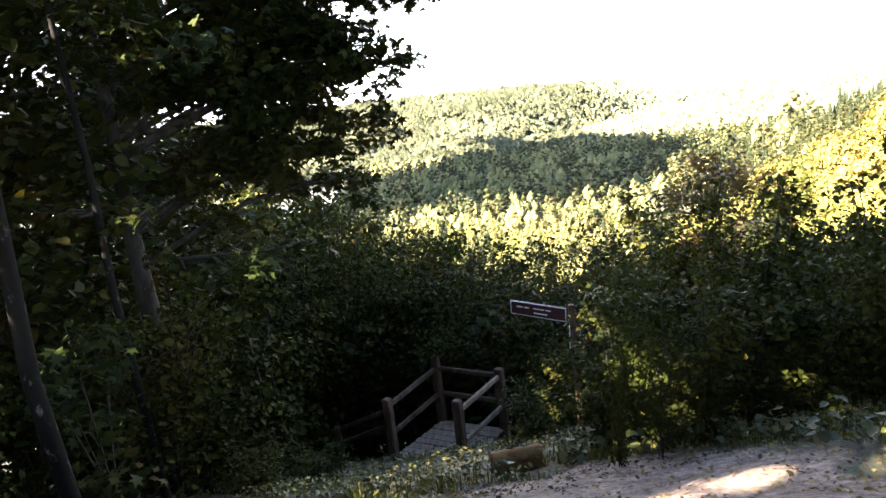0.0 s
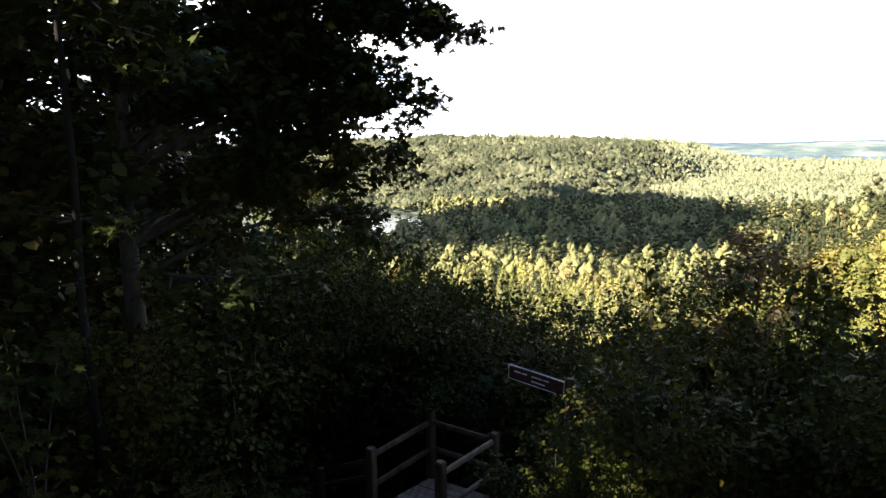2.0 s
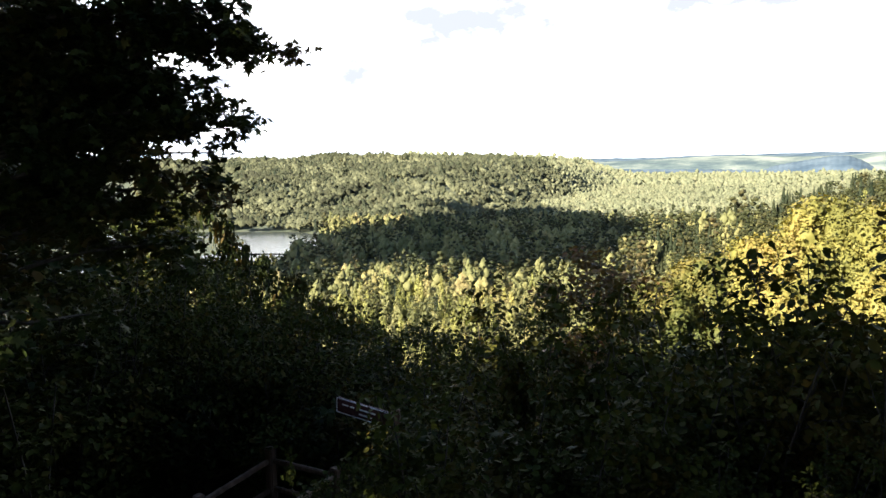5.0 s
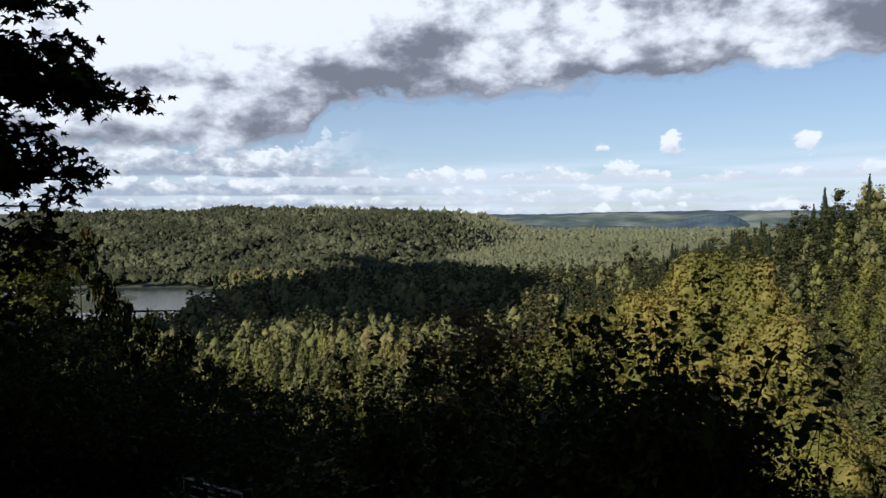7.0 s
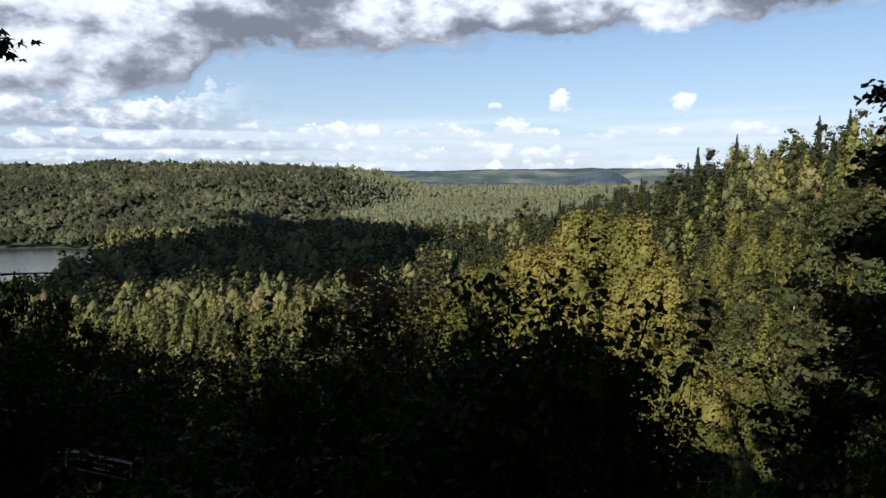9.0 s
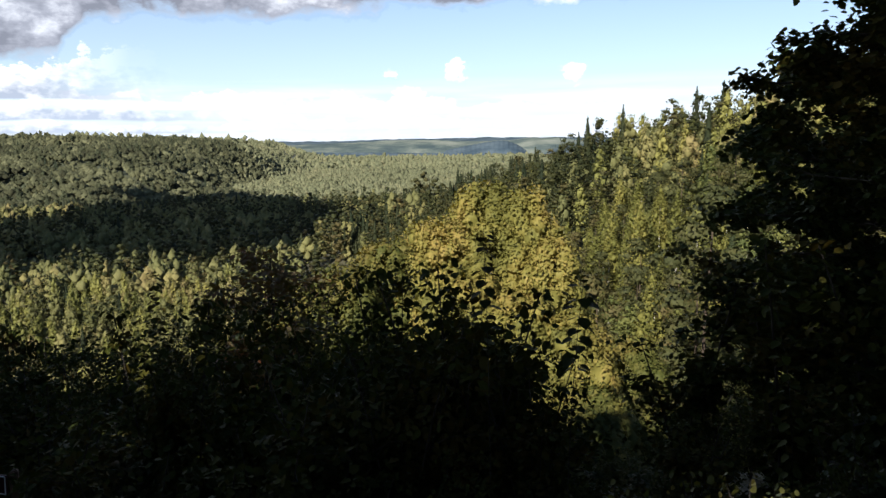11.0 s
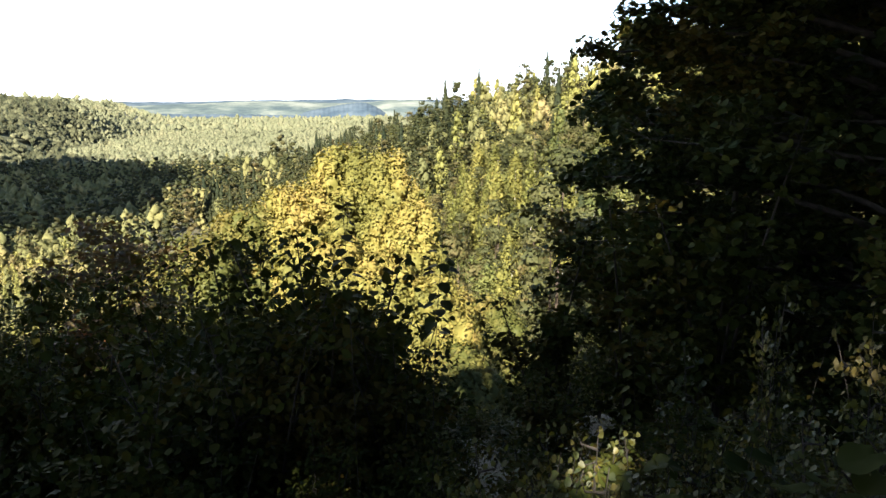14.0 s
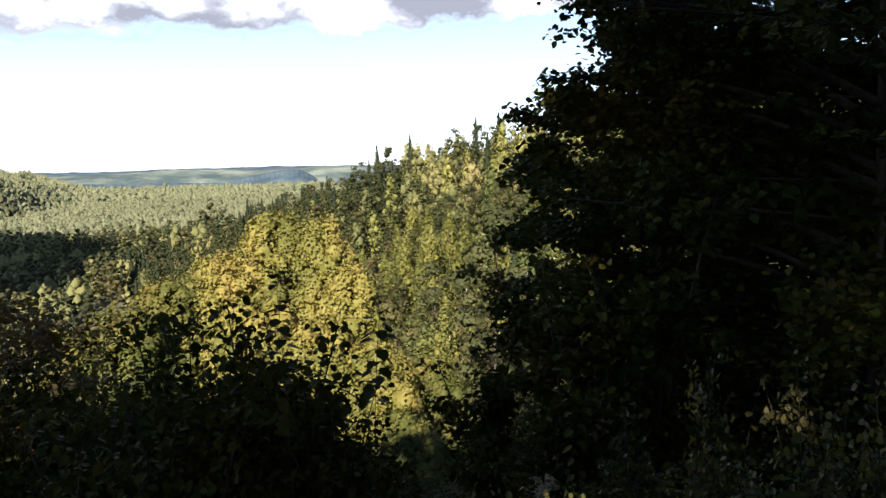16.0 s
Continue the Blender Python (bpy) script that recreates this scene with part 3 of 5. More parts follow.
# small templates for the woods, as plain arrays of leaf and trunk geometry
ICO = unit(np.array([(0, 1, 1.618), (0, -1, 1.618), (0, 1, -1.618), (0, -1, -1.618), (1, 1.618, 0), (-1, 1.618, 0), (1, -1.618, 0), (-1, -1.618, 0),
                     (1.618, 0, 1), (1.618, 0, -1), (-1.618, 0, 1), (-1.618, 0, -1)], float))
ICO_F = np.array([(0, 1, 8), (0, 8, 4), (0, 4, 5), (0, 5, 10), (0, 10, 1), (1, 6, 8), (8, 6, 9), (8, 9, 4), (4, 9, 2), (4, 2, 5), (5, 2, 11), (5, 11, 10),
                  (10, 11, 7), (10, 7, 1), (1, 7, 6), (3, 9, 6), (3, 2, 9), (3, 11, 2), (3, 7, 11), (3, 6, 7)])


OCTA = np.array([(1, 0, 0), (0, 1, 0), (-1, 0, 0), (0, -1, 0), (0, 0, 1.0), (0, 0, -1)])
OCTA_F = np.array([(0, 1, 4), (1, 2, 4), (2, 3, 4), (3, 0, 4), (1, 0, 5), (2, 1, 5), (3, 2, 5), (0, 3, 5)])


def lumps_mesh(C, S, rng, tall=1.1, coarse=False):
    """Uneven leafy masses deep inside a crown, which the outer leaf clusters cover."""
    n = len(C)
    dirs, faces = (OCTA, OCTA_F) if coarse else (ICO, ICO_F)
    m = len(dirs)
    k = rng.uniform(0.75, 1.15, (n, m, 1))
    V = C[:, None] + dirs[None] * k * S[:, None, None] * np.array([1, 1, tall])
    F = (np.arange(n) * m)[:, None, None] + faces[None]
    N = unit(np.tile(dirs, (n, 1)) + rng.normal(0, 0.3, (m * n, 3)))
    return V.reshape(-1, 3), F.reshape(-1, 3), N


def chips(P, d, s, rng):
    """Small bent leaf clusters facing roughly outwards."""
    n = len(P)
    nor = unit(d + rng.normal(0, 0.5, (n, 3)))
    a = unit(np.cross(nor, rng.normal(0, 1, (n, 3))))
    b = np.cross(nor, a)
    s = s * rng.uniform(0.6, 1.35, n)
    lv = CLUSTER
    V = P[:, None] + s[:, None, None] * (lv[None, :, 0:1] * a[:, None] + lv[None, :, 1:2] * b[:, None] + lv[None, :, 2:3] * nor[:, None])
    F = np.arange(3 * n).reshape(-1, 3)
    N = unit(d + 0.2 * nor)
    return V.reshape(-1, 3), F, np.repeat(N, 3, 0)


def joined(*parts):
    V, F, N, base = [], [], [], 0
    for v, f, nn in parts:
        V.append(v), F.append(f + base), N.append(nn)
        base += len(v)
    return np.concatenate(V), np.concatenate(F), np.concatenate(N)


def crown_template(rng, H, R, n, chip, low=0.25, lumps=9, pointed=0.0, core=0.85, coarse=False, tall=1.1):
    f = (np.arange(lumps) + rng.uniform(0, 1, lumps)) / lumps
    az = np.arange(lumps) * 2.4 + rng.normal(0, 0.4, lumps)
    prof = np.sin(np.pi * np.clip(0.18 + 0.80 * f, 0, 1)) ** 0.6 * (1 - pointed * f)
    rr = R * 0.60 * prof * rng.uniform(0.7, 1.1, lumps)
    C = np.stack([rr * np.cos(az), rr * np.sin(az), H * (low + (0.90 - low) * f)], 1)
    C = np.concatenate([C, [[0, 0, H - 0.3 * R], [0, 0, H * (low + 0.92) / 2]]])
    S = np.concatenate([R * rng.uniform(0.34, 0.5, lumps) * min(1.0, (22 / lumps) ** 0.5) * (1 - 0.45 * pointed * f), [R * 0.30 * (1 - 0.4 * pointed), R * 0.5]])
    k = rng.integers(0, len(C), n)
    d = unit(rng.normal(0, 1, (n, 3)) + np.array([0, 0, 0.35]))
    P = C[k] + d * (S[k] * rng.uniform(0.7, 1.2, n))[:, None] * np.array([1, 1, tall])
    out = unit(P - np.array([0, 0, H * (low + 0.9) / 2 - 0.2 * H]))
    mass = chips(P, unit(0.6 * d + out), np.full(n, chip), rng)
    return joined(lumps_mesh(C, S * core, rng, tall, coarse), mass) if core else mass


def spruce_template(rng, H, R, n, chip, core=0.8):
    tiers = 7
    V, F, N = [], [], []
    m = 8
    for i in range(tiers):
        # drooping skirts of branches
        f0, f1 = 0.08 + 0.9 * i / tiers, min(1.0, 0.08 + 0.9 * (i + 1.5) / tiers)
        r = R * (1 - 0.92 * i / tiers) * core
        a = np.arange(m) * 2 * np.pi / m + rng.uniform(0, 1)
        w = r * rng.uniform(0.7, 1.15, m)
        ring = np.stack([w * np.cos(a), w * np.sin(a), np.full(m, H * f0) - 0.12 * w + rng.normal(0, 0.15, m)], 1)
        V.append(np.concatenate([ring, [[0, 0, H * f1]]]))
        q = np.arange(m)
        F.append(np.stack([q, (q + 1) % m, np.full(m, m)], 1) + i * (m + 1))
        N.append(np.concatenate([unit(np.stack([np.cos(a), np.sin(a), np.full(m, 0.35)], 1)), [[0, 0, 1.0]]]))
    f = rng.uniform(0, 1, n) ** 0.8
    az = rng.uniform(0, 2 * np.pi, n)
    tier = 0.85 + 0.2 * np.sin(f * 44 + rng.normal(0, 0.3, n))
    r = R * (1 - f) ** 0.9 * tier * rng.uniform(0.75, 1.1, n) + 0.05
    P = np.stack([r * np.cos(az), r * np.sin(az), H * (0.08 + 0.92 * f) - 0.2 * r], 1)
    d = unit(np.stack([np.cos(az), np.sin(az), np.full(n, 0.45)], 1))
    return joined((np.concatenate(V), np.concatenate(F), np.concatenate(N)), chips(P, d, chip * (1.15 - 0.6 * f), rng))


def pine_template(rng, H, R, n, chip, core=0.8, m=14):
    f = np.linspace(0.16, 1.0, m) + rng.uniform(-0.03, 0.03, m)
    az = np.arange(m) * 2.4
    rr = R * np.where(f < 0.9, 0.62, 0.15) * rng.uniform(0.6, 1.1, m)
    C = np.stack([rr * np.cos(az), rr * np.sin(az), H * np.minimum(f, 0.96)], 1)
    S = R * rng.uniform(0.36, 0.5, m) * (14 / m) ** 0.5
    k = rng.integers(0, m, n)
    d = unit(rng.normal(0, 1, (n, 3)) + np.array([0, 0, 0.5]))
    P = C[k] + d * (S[k] * rng.uniform(0.85, 1.15, n))[:, None] * np.array([1, 1, 0.6])
    mass = chips(P, d, np.full(n, chip), rng)
    return joined(lumps_mesh(C, S * core, rng, 0.6), mass) if core else mass


def plant_woods(name, spots, makers, mat, seed, label, variants=5, soft=0.0):
    """One stand of trees joined into a single mesh: templates set out at the spots (x, y, scale)."""
    rng = np.random.default_rng(seed)
    tmpl = [mk(rng) for mk in makers for _ in range(variants)]
    tmpl = [(v, f, unit(nn + np.array([0, 0, soft]))) for v, f, nn in tmpl]
    V, F, N, T, base = [], [], [], [], 0
    pick = rng.integers(0, len(tmpl), len(spots))
    for j, (tv, tf, tn) in enumerate(tmpl):
        s = spots[pick == j]
        if not len(s):
            continue
        a = rng.uniform(0, 2 * np.pi, len(s))
        c, sn = np.cos(a)[:, None], np.sin(a)[:, None]
        k = s[:, 2:3]
        x = (c * tv[None, :, 0] - sn * tv[None, :, 1]) * k + s[:, 0:1]
        y = (sn * tv[None, :, 0] + c * tv[None, :, 1]) * k + s[:, 1:2]
        z = tv[None, :, 2] * k * rng.uniform(0.85, 1.15, (len(s), 1)) + height(s[:, 0], s[:, 1])[:, None]
        V.append(np.stack([x, y, z], -1).reshape(-1, 3))
        N.append(np.stack([c * tn[None, :, 0] - sn * tn[None, :, 1], sn * tn[None, :, 0] + c * tn[None, :, 1], np.broadcast_to(tn[None, :, 2], x.shape)], -1).reshape(-1, 3))
        T.append(np.repeat(0.5 + 0.36 * rng.normal(0, 0.6, len(s)).clip(-1, 1) + 0.30 * wobble(s[:, 0], s[:, 1], 22, 3.0), len(tv)))
        F.append(((np.arange(len(s)) * len(tv))[:, None, None] + tf[None]).reshape(-1, 3) + base)
        base += len(s) * len(tv)
    ob = new(name, array_mesh(name, np.concatenate(V), np.concatenate(F), mat, normals=np.concatenate(N), tone=np.concatenate(T)))
    return tagged(ob, label, "woods", kind="stuff")


def scatter(rng, box, gap, keep):
    """Roughly even spots in a box, moved at random, where keep(x, y) holds."""
    x0, y0, x1, y1 = box
    gx, gy = np.meshgrid(np.arange(x0, x1, gap), np.arange(y0, y1, gap))
    x = gx.ravel() + rng.uniform(-0.45, 0.45, gx.size) * gap
    y = gy.ravel() + rng.uniform(-0.45, 0.45, gx.size) * gap
    k = keep(x, y)
    return np.stack([x[k], y[k], rng.uniform(0.68, 1.3, k.sum())], 1)


# ---- ground, water, distance ----
def build_ground():
    def axis(lo, hi, n, c, mid):
        a, b = math.asinh((lo - mid) / c), math.asinh((hi - mid) / c)
        return mid + c * np.sinh(np.linspace(a, b, n))
    xs, ys = axis(-3600, 3600, 240, 7.0, 1.0), axis(-350, 4300, 240, 7.0, 5.0)
    X, Y = np.meshgrid(xs, ys)
    V = np.stack([X, Y, height(X, Y)], -1).reshape(-1, 3)
    i, j = np.meshgrid(np.arange(len(ys) - 1), np.arange(len(xs) - 1), indexing="ij")
    n = len(xs)
    F = np.stack([i * n + j, i * n + j + 1, (i + 1) * n + j + 1, (i + 1) * n + j], -1).reshape(-1, 4)
    tagged(new("ground", array_mesh("ground", V, F, GROUND, True)), "forest floor with worn earth falling into the valley", "ground", kind="structure")


build_ground()


def build_river():
    m, t, p = material("river_water")
    p.inputs["Base Color"].default_value = (0.03, 0.035, 0.03, 1)
    p.inputs["Roughness"].default_value = 0.22
    n = node(t, "ShaderNodeTexNoise", Scale=0.35, Detail=4.0)
    g = t.nodes.new("ShaderNodeNewGeometry")
    b = node(t, "ShaderNodeBump", Strength=0.5, Distance=0.3)
    links(t, (g.outputs["Position"], n.inputs["Vector"]), (n.outputs[0], b.inputs["Height"]), (b.outputs[0], p.inputs["Normal"]))
    path = [(-420, 440), (-240, 512), (-178, 534), (-172, 560), (-192, 672), (-216, 708), (-300, 724), (-700, 800)]
    V, F = [], []
    for k, (x, y) in enumerate(path):
        a, c = path[max(k - 1, 0)], path[min(k + 1, len(path) - 1)]
        d = Vector((c[0] - a[0], c[1] - a[1])).normalized()
        for s in (-46, 46):
            V.append((x - d.y * s, y + d.x * s, FLOOR - 1.6))
        if k:
            F.append((2 * k - 2, 2 * k - 1, 2 * k + 1, 2 * k))
    tagged(new("water", array_mesh("water", V, F, m)), "calm grey river reflecting the bright sky", "river", kind="structure")


build_river()


def hill_material(name, stops, scale):
    return rough_material(name, stops, scale, 1.0, 0.0, (1, 1, 2.5), 6.0, 0.0)


# hill colours blued to hold the haze of distance
FIELD = hill_material("hazed_hillside", [(0.36, (0.045, 0.062, 0.066)), (0.46, (0.072, 0.090, 0.085)), (0.54, (0.115, 0.130, 0.112)), (0.66, (0.165, 0.175, 0.15))], 0.0045)
DARKHILL = hill_material("hazed_dark_hill", [(0.4, (0.035, 0.052, 0.068)), (0.6, (0.07, 0.09, 0.105))], 0.008)


def far_hill(name, az0, az1, dist, base, tops, mat, label, rough=1.6, back=500):
    """A long hill across the valley: tops is a function of u in 0..1."""
    n, m = 160, 12
    u = np.linspace(0, 1, n)
    az = np.radians(az0 + (az1 - az0) * u)
    V = []
    for j in range(m):
        w = j / (m - 1)
        d = dist + back * w
        crest = tops(u)
        z = base + (crest - base) * np.sin(w * np.pi / 2) ** 0.8 + (w * rough * (wobble(u * 900, u * 40 + 7 * j, 4.0, dist) + 0.7 * wobble(u * 2600, u * 9 + j, 3.0, 1.0)))
        V.append(np.stack([d * np.sin(az), d * np.cos(az), z], 1))
    V = np.concatenate(V)
    i, j = np.meshgrid(np.arange(m - 1), np.arange(n - 1), indexing="ij")
    F = np.stack([i * n + j, i * n + j + 1, (i + 1) * n + j + 1, (i + 1) * n + j], -1).reshape(-1, 4)
    tagged(new(name, array_mesh(name, V, F, mat, True)), label, "hill", kind="structure")


def by_bearing(az0, az1, dist, *tops):
    """Skyline of a hill from (bearing, height over the horizon) in degrees."""
    b, e = zip(*tops)
    return lambda u: 1.7 + dist * np.tan(np.radians(np.interp(az0 + (az1 - az0) * u, b, e))) + dist * 0.00025 * np.sin(u * 140)


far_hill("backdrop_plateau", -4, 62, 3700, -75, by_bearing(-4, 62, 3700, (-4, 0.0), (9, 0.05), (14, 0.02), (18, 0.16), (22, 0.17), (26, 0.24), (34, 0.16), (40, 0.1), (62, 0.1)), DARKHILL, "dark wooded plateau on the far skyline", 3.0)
far_hill("backdrop_hills", 8, 60, 3000, -75, by_bearing(8, 60, 3000, (8, -0.35), (11, -0.25), (15, -0.12), (18, 0.06), (22, 0.05), (25, -0.1), (28, -0.05), (30, 0.2), (32, 0.16), (35, -0.25), (37, -0.5), (60, -0.5)), FIELD, "hills of fields and woods, paled for haze, far down the valley")
# cloud shade on the pale hills, built as a slope of dark colour
far_hill("backdrop_wooded_slope", 21.5, 30.2, 2900, -75, by_bearing(21.5, 30.2, 2900, (21.5, -1.3), (23.0, -0.8), (24.5, -0.5), (26.0, -0.22), (27.2, -0.06), (27.9, -0.12), (28.6, -0.4), (29.4, -0.9), (30.2, -1.6)), DARKHILL, "far hill slope, dark blue in place of cloud shade", 0.2, 260)
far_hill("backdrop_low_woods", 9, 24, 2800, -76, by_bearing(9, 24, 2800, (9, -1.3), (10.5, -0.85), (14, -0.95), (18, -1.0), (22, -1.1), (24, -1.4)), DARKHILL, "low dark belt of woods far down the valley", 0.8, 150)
# second, lower patch of cloud shade, also given as a dark hill
far_hill("backdrop_wooded_spur", 30.5, 36, 2850, -75, by_bearing(30.5, 36, 2850, (30.5, -1.5), (31.5, -0.9), (33, -0.55), (36, -0.4)), DARKHILL, "far spur down the valley, dark blue in place of cloud shade", 0.6, 220)


# ---- cumulus that shades the valley floor ----
def build_cloud():
    m, t, p = material("cloud_white")
    p.inputs["Base Color"].default_value = (0.85, 0.86, 0.88, 1)
    p.inputs["Roughness"].default_value = 1.0
    rng = np.random.default_rng(8)
    k = 620.0 / sun_dir.z
    shift = sun_dir * k
    # a lobed sheet: its shadow lies along the river meadows and the foot of the far slope
    heads = [(-110, 420, 70), (-60, 445, 75), (0, 470, 70), (50, 430, 70), (75, 500, 60), (-125, 500, 62), (-75, 540, 75), (-10, 560, 85), (60, 580, 80), (110, 560, 55),
             (-95, 610, 48), (-40, 650, 70), (20, 670, 85), (90, 660, 70), (-30, 740, 60), (30, 770, 75), (95, 760, 65), (0, 835, 45), (60, 840, 45), (130, 640, 40), (-130, 560, 30)]
    bm = bmesh.new()
    for hx, hy, hr in heads:
        for i in range(9):
            a, r = rng.uniform(0, 2 * np.pi), math.sqrt(rng.uniform(0, 1)) * 0.72 * hr
            s = hr * rng.uniform(0.26, 0.42)
            mt = Matrix.Translation((hx + r * math.cos(a), hy + r * math.sin(a), s * 0.3)) @ Matrix.Diagonal((s, s, s * 0.55, 1))
            bmesh.ops.create_icosphere(bm, subdivisions=1, radius=1.0, matrix=mt)
        bmesh.ops.create_icosphere(bm, subdivisions=2, radius=1.0, matrix=Matrix.Translation((hx, hy, 6)) @ Matrix.Diagonal((hr * 0.78, hr * 0.78, hr * 0.3, 1)))
    cx, cy, cz = shift.x, shift.y, -60 + shift.z
    ob = new("backdrop_cloud", bm_mesh("backdrop_cloud", bm, m, True))
    ob.location = (cx, cy, cz)
    tagged(ob, "white flat-based cumulus cloud drifting over the valley", "cloud", kind="structure")


build_cloud()


# ---- woods ----
def az_of(x, y):
    return np.degrees(np.arctan2(x, y))


def in_view(x, y, lo=-42, hi=80):
    a = az_of(x, y)
    return (a > lo) & (a < hi)


def wood_tree(name, maker, H, seed, leaf, bark, r0, label, limbs=0):
    """A tree of the slope: trunk and a crown of leaf clusters."""
    rng = np.random.default_rng(seed)
    ob = empty(name, 0, 0, 0)
    u = np.linspace(0, 1, 6)
    st = np.stack([np.cumsum(rng.normal(0, 0.10, 6)), np.cumsum(rng.normal(0, 0.10, 6)), H * 0.92 * u], 1)
    st[0] = 0
    v, f = tubes([(st, r0 * (1 - 0.85 * u) + 0.01)], 6)
    part("trunk", array_mesh("trunk", v, f, bark, True), ob)
    v, f, nn = maker(rng)
    part("crown", array_mesh("crown", v, f, leaf, normals=nn), ob)
    return tagged(ob, label, "tree", "trees on the hillside")


KINDS = []
for k in range(3):
    KINDS += [wood_tree("birch_tree", lambda r: crown_template(r, 15, 2.8, 3000, 0.25, 0.12, 42, 0.4, 0.5, False, 1.5), 15, 300 + k, BIRCHT, PALEBARK, 0.10, "slender birch turning yellow on the hillside"),
              wood_tree("aspen_tree", lambda r: crown_template(r, 14, 3.3, 3500, 0.26, 0.12, 44, 0.2, 0.5, False, 1.3), 14, 310 + k, ASPENT, PALEBARK, 0.12, "round-crowned aspen with green and ochre leaves"),
              wood_tree("pine_tree", lambda r: pine_template(r, 16, 3.0, 3200, 0.24, 0.5, 24), 16, 320 + k, PINET, PINEBARK, 0.13, "tall pine with dark layered crown"),
              wood_tree("spruce_tree", lambda r: spruce_template(r, 14, 2.7, 1900, 0.30, 0.6), 16, 330 + k, SPRUCET, BARK, 0.13, "pointed dark spruce on the hillside")]
placed = set()
rw = np.random.default_rng(21)


def plant(k, x, y, s, turn):
    """Sets tree kind k there, the first time the built one, then copies."""
    m = pose(x, y, hz(x, y) - 0.15, 0, 0, turn)
    if k in placed:
        ob = copy_thing(KINDS[k], m)
    else:
        ob = KINDS[k]
        placed.add(k)
        ob.matrix_basis = m
    ob.scale = (s, s, s * rw.uniform(0.9, 1.12))


def slope_keep(x, y):
    d = np.hypot(x, y)
    return in_view(x, y, -29) & (d > np.where(az_of(x, y) < 14, 175, np.where(az_of(x, y) < 43, 64, 46))) & (d < 330) & (height(x, y) < 14) & (river_dist(x, y) > 42) & (x < 178) & ~((x > 2) & (x < 31) & (y < 48))


near = np.concatenate([scatter(rw, (-190, 10, 30, 325), 5.6, slope_keep), scatter(rw, (30, 10, 180, 325), 5.0, slope_keep)])
# the sunlit woods end in an even line of tops, below the shaded meadows
turn = az_of(near[:, 0] - 2.6, near[:, 1] - 1.8)
line = np.interp(turn, [-29, -16, -12, -9, -4, 0, 4, 6.6, 10, 12, 15.5], [-9.7, -9.7, -9.6, -9.2, -8.7, -8.7, -8.9, -9.7, -10.5, -11.3, -12])
most = (1.7 + np.hypot(near[:, 0] - 2.6, near[:, 1] - 1.8) * np.tan(np.radians(line + rw.uniform(-0.7, 0.1, len(near)))) - height(near[:, 0], near[:, 1])) / 18.5
west = turn < 15.5
near[:, 2] = np.where(west, np.minimum(near[:, 2], most), near[:, 2])
near = near[near[:, 2] > 0.3]
kind = rw.uniform(0, 1, len(near)) + 0.22 * wobble(near[:, 0], near[:, 1], 16, 4.0)
east = near[:, 0] > 30
c_birch, c_broad = np.where(east, 0.28, 0.45), np.where(east, 0.68, 0.90)
sort = np.where(kind < c_birch, 0, np.where(kind < c_broad, 1, np.where(rw.uniform(0, 1, len(near)) < 0.86, 2, 3)))
sort = np.where(~east & (np.hypot(near[:, 0], near[:, 1]) < 150), sort % 2, sort)
turn = az_of(near[:, 0] - 2.6, near[:, 1] - 1.8)
# more dark pines on this flank, standing in for cloud shade
shady = (turn > 15.5) & (turn < 37 + 2 * wobble(near[:, 0], near[:, 1], 12, 2.0)) & (rw.uniform(0, 1, len(near)) < np.interp(turn, [15, 18, 26, 31, 38], [0.4, 0.7, 0.75, 0.6, 0.3]))
sort = np.where(shady, np.where(rw.uniform(0, 1, len(near)) < 0.88, 2, 3), sort)
dist = np.hypot(near[:, 0], near[:, 1])
single = dist < 150
for (x, y, s), q in zip(near[single], sort[single]):
    plant(int(q) + 4 * int(rw.integers(0, 3)), x, y, s, rw.uniform(0, 360))
for k in range(12):
    if k not in placed:
        plant(k, 60 + 3 * k, 140, 1.0, 0)
rest = ~single
plant_woods("birch_woods", near[rest & (sort == 0)], [lambda r: crown_template(r, 16, 3.1, 480, 0.38, 0.25, 13, 0.45, 0.58, False, 1.6), lambda r: crown_template(r, 14, 2.9, 460, 0.37, 0.25, 13, 0.35, 0.58, False, 1.5)], BIRCHW, 31, "birch woods turning yellow on the valley slope")
plant_woods("broadleaf_woods", near[rest & (sort == 1)], [lambda r: crown_template(r, 14, 3.6, 380, 0.44, 0.25, 13, 0.1, 0.58, False, 1.3), lambda r: crown_template(r, 16, 3.4, 380, 0.44, 0.25, 13, 0.25, 0.58, False, 1.5)], WOODS, 32, "green and ochre broad-leaved woods on the slope")
plant_woods("pine_woods", near[rest & (sort == 2)], [lambda r: pine_template(r, 17, 3.2, 300, 0.5, 0.55, 20)], PINEW, 33, "dark green pines on the steep hillside")
plant_woods("spruce_woods", near[rest & (sort == 3)], [lambda r: spruce_template(r, 19, 3.3, 330, 0.65, 0.75)], SPRUCEW, 34, "dark pointed spruces on the steep hillside")


def valley_keep(x, y):
    d = np.hypot(x, y)
    return in_view(x, y, -27, 36) & (d > 320) & (d < 760) & (river_dist(x, y) > 40) & (height(x, y) < -40)


val = scatter(rw, (-420, 180, 440, 760), 8.0, valley_keep)
val[:, 2] *= 1 + 0.18 * wobble(val[:, 0], val[:, 1], 30, 5.0)
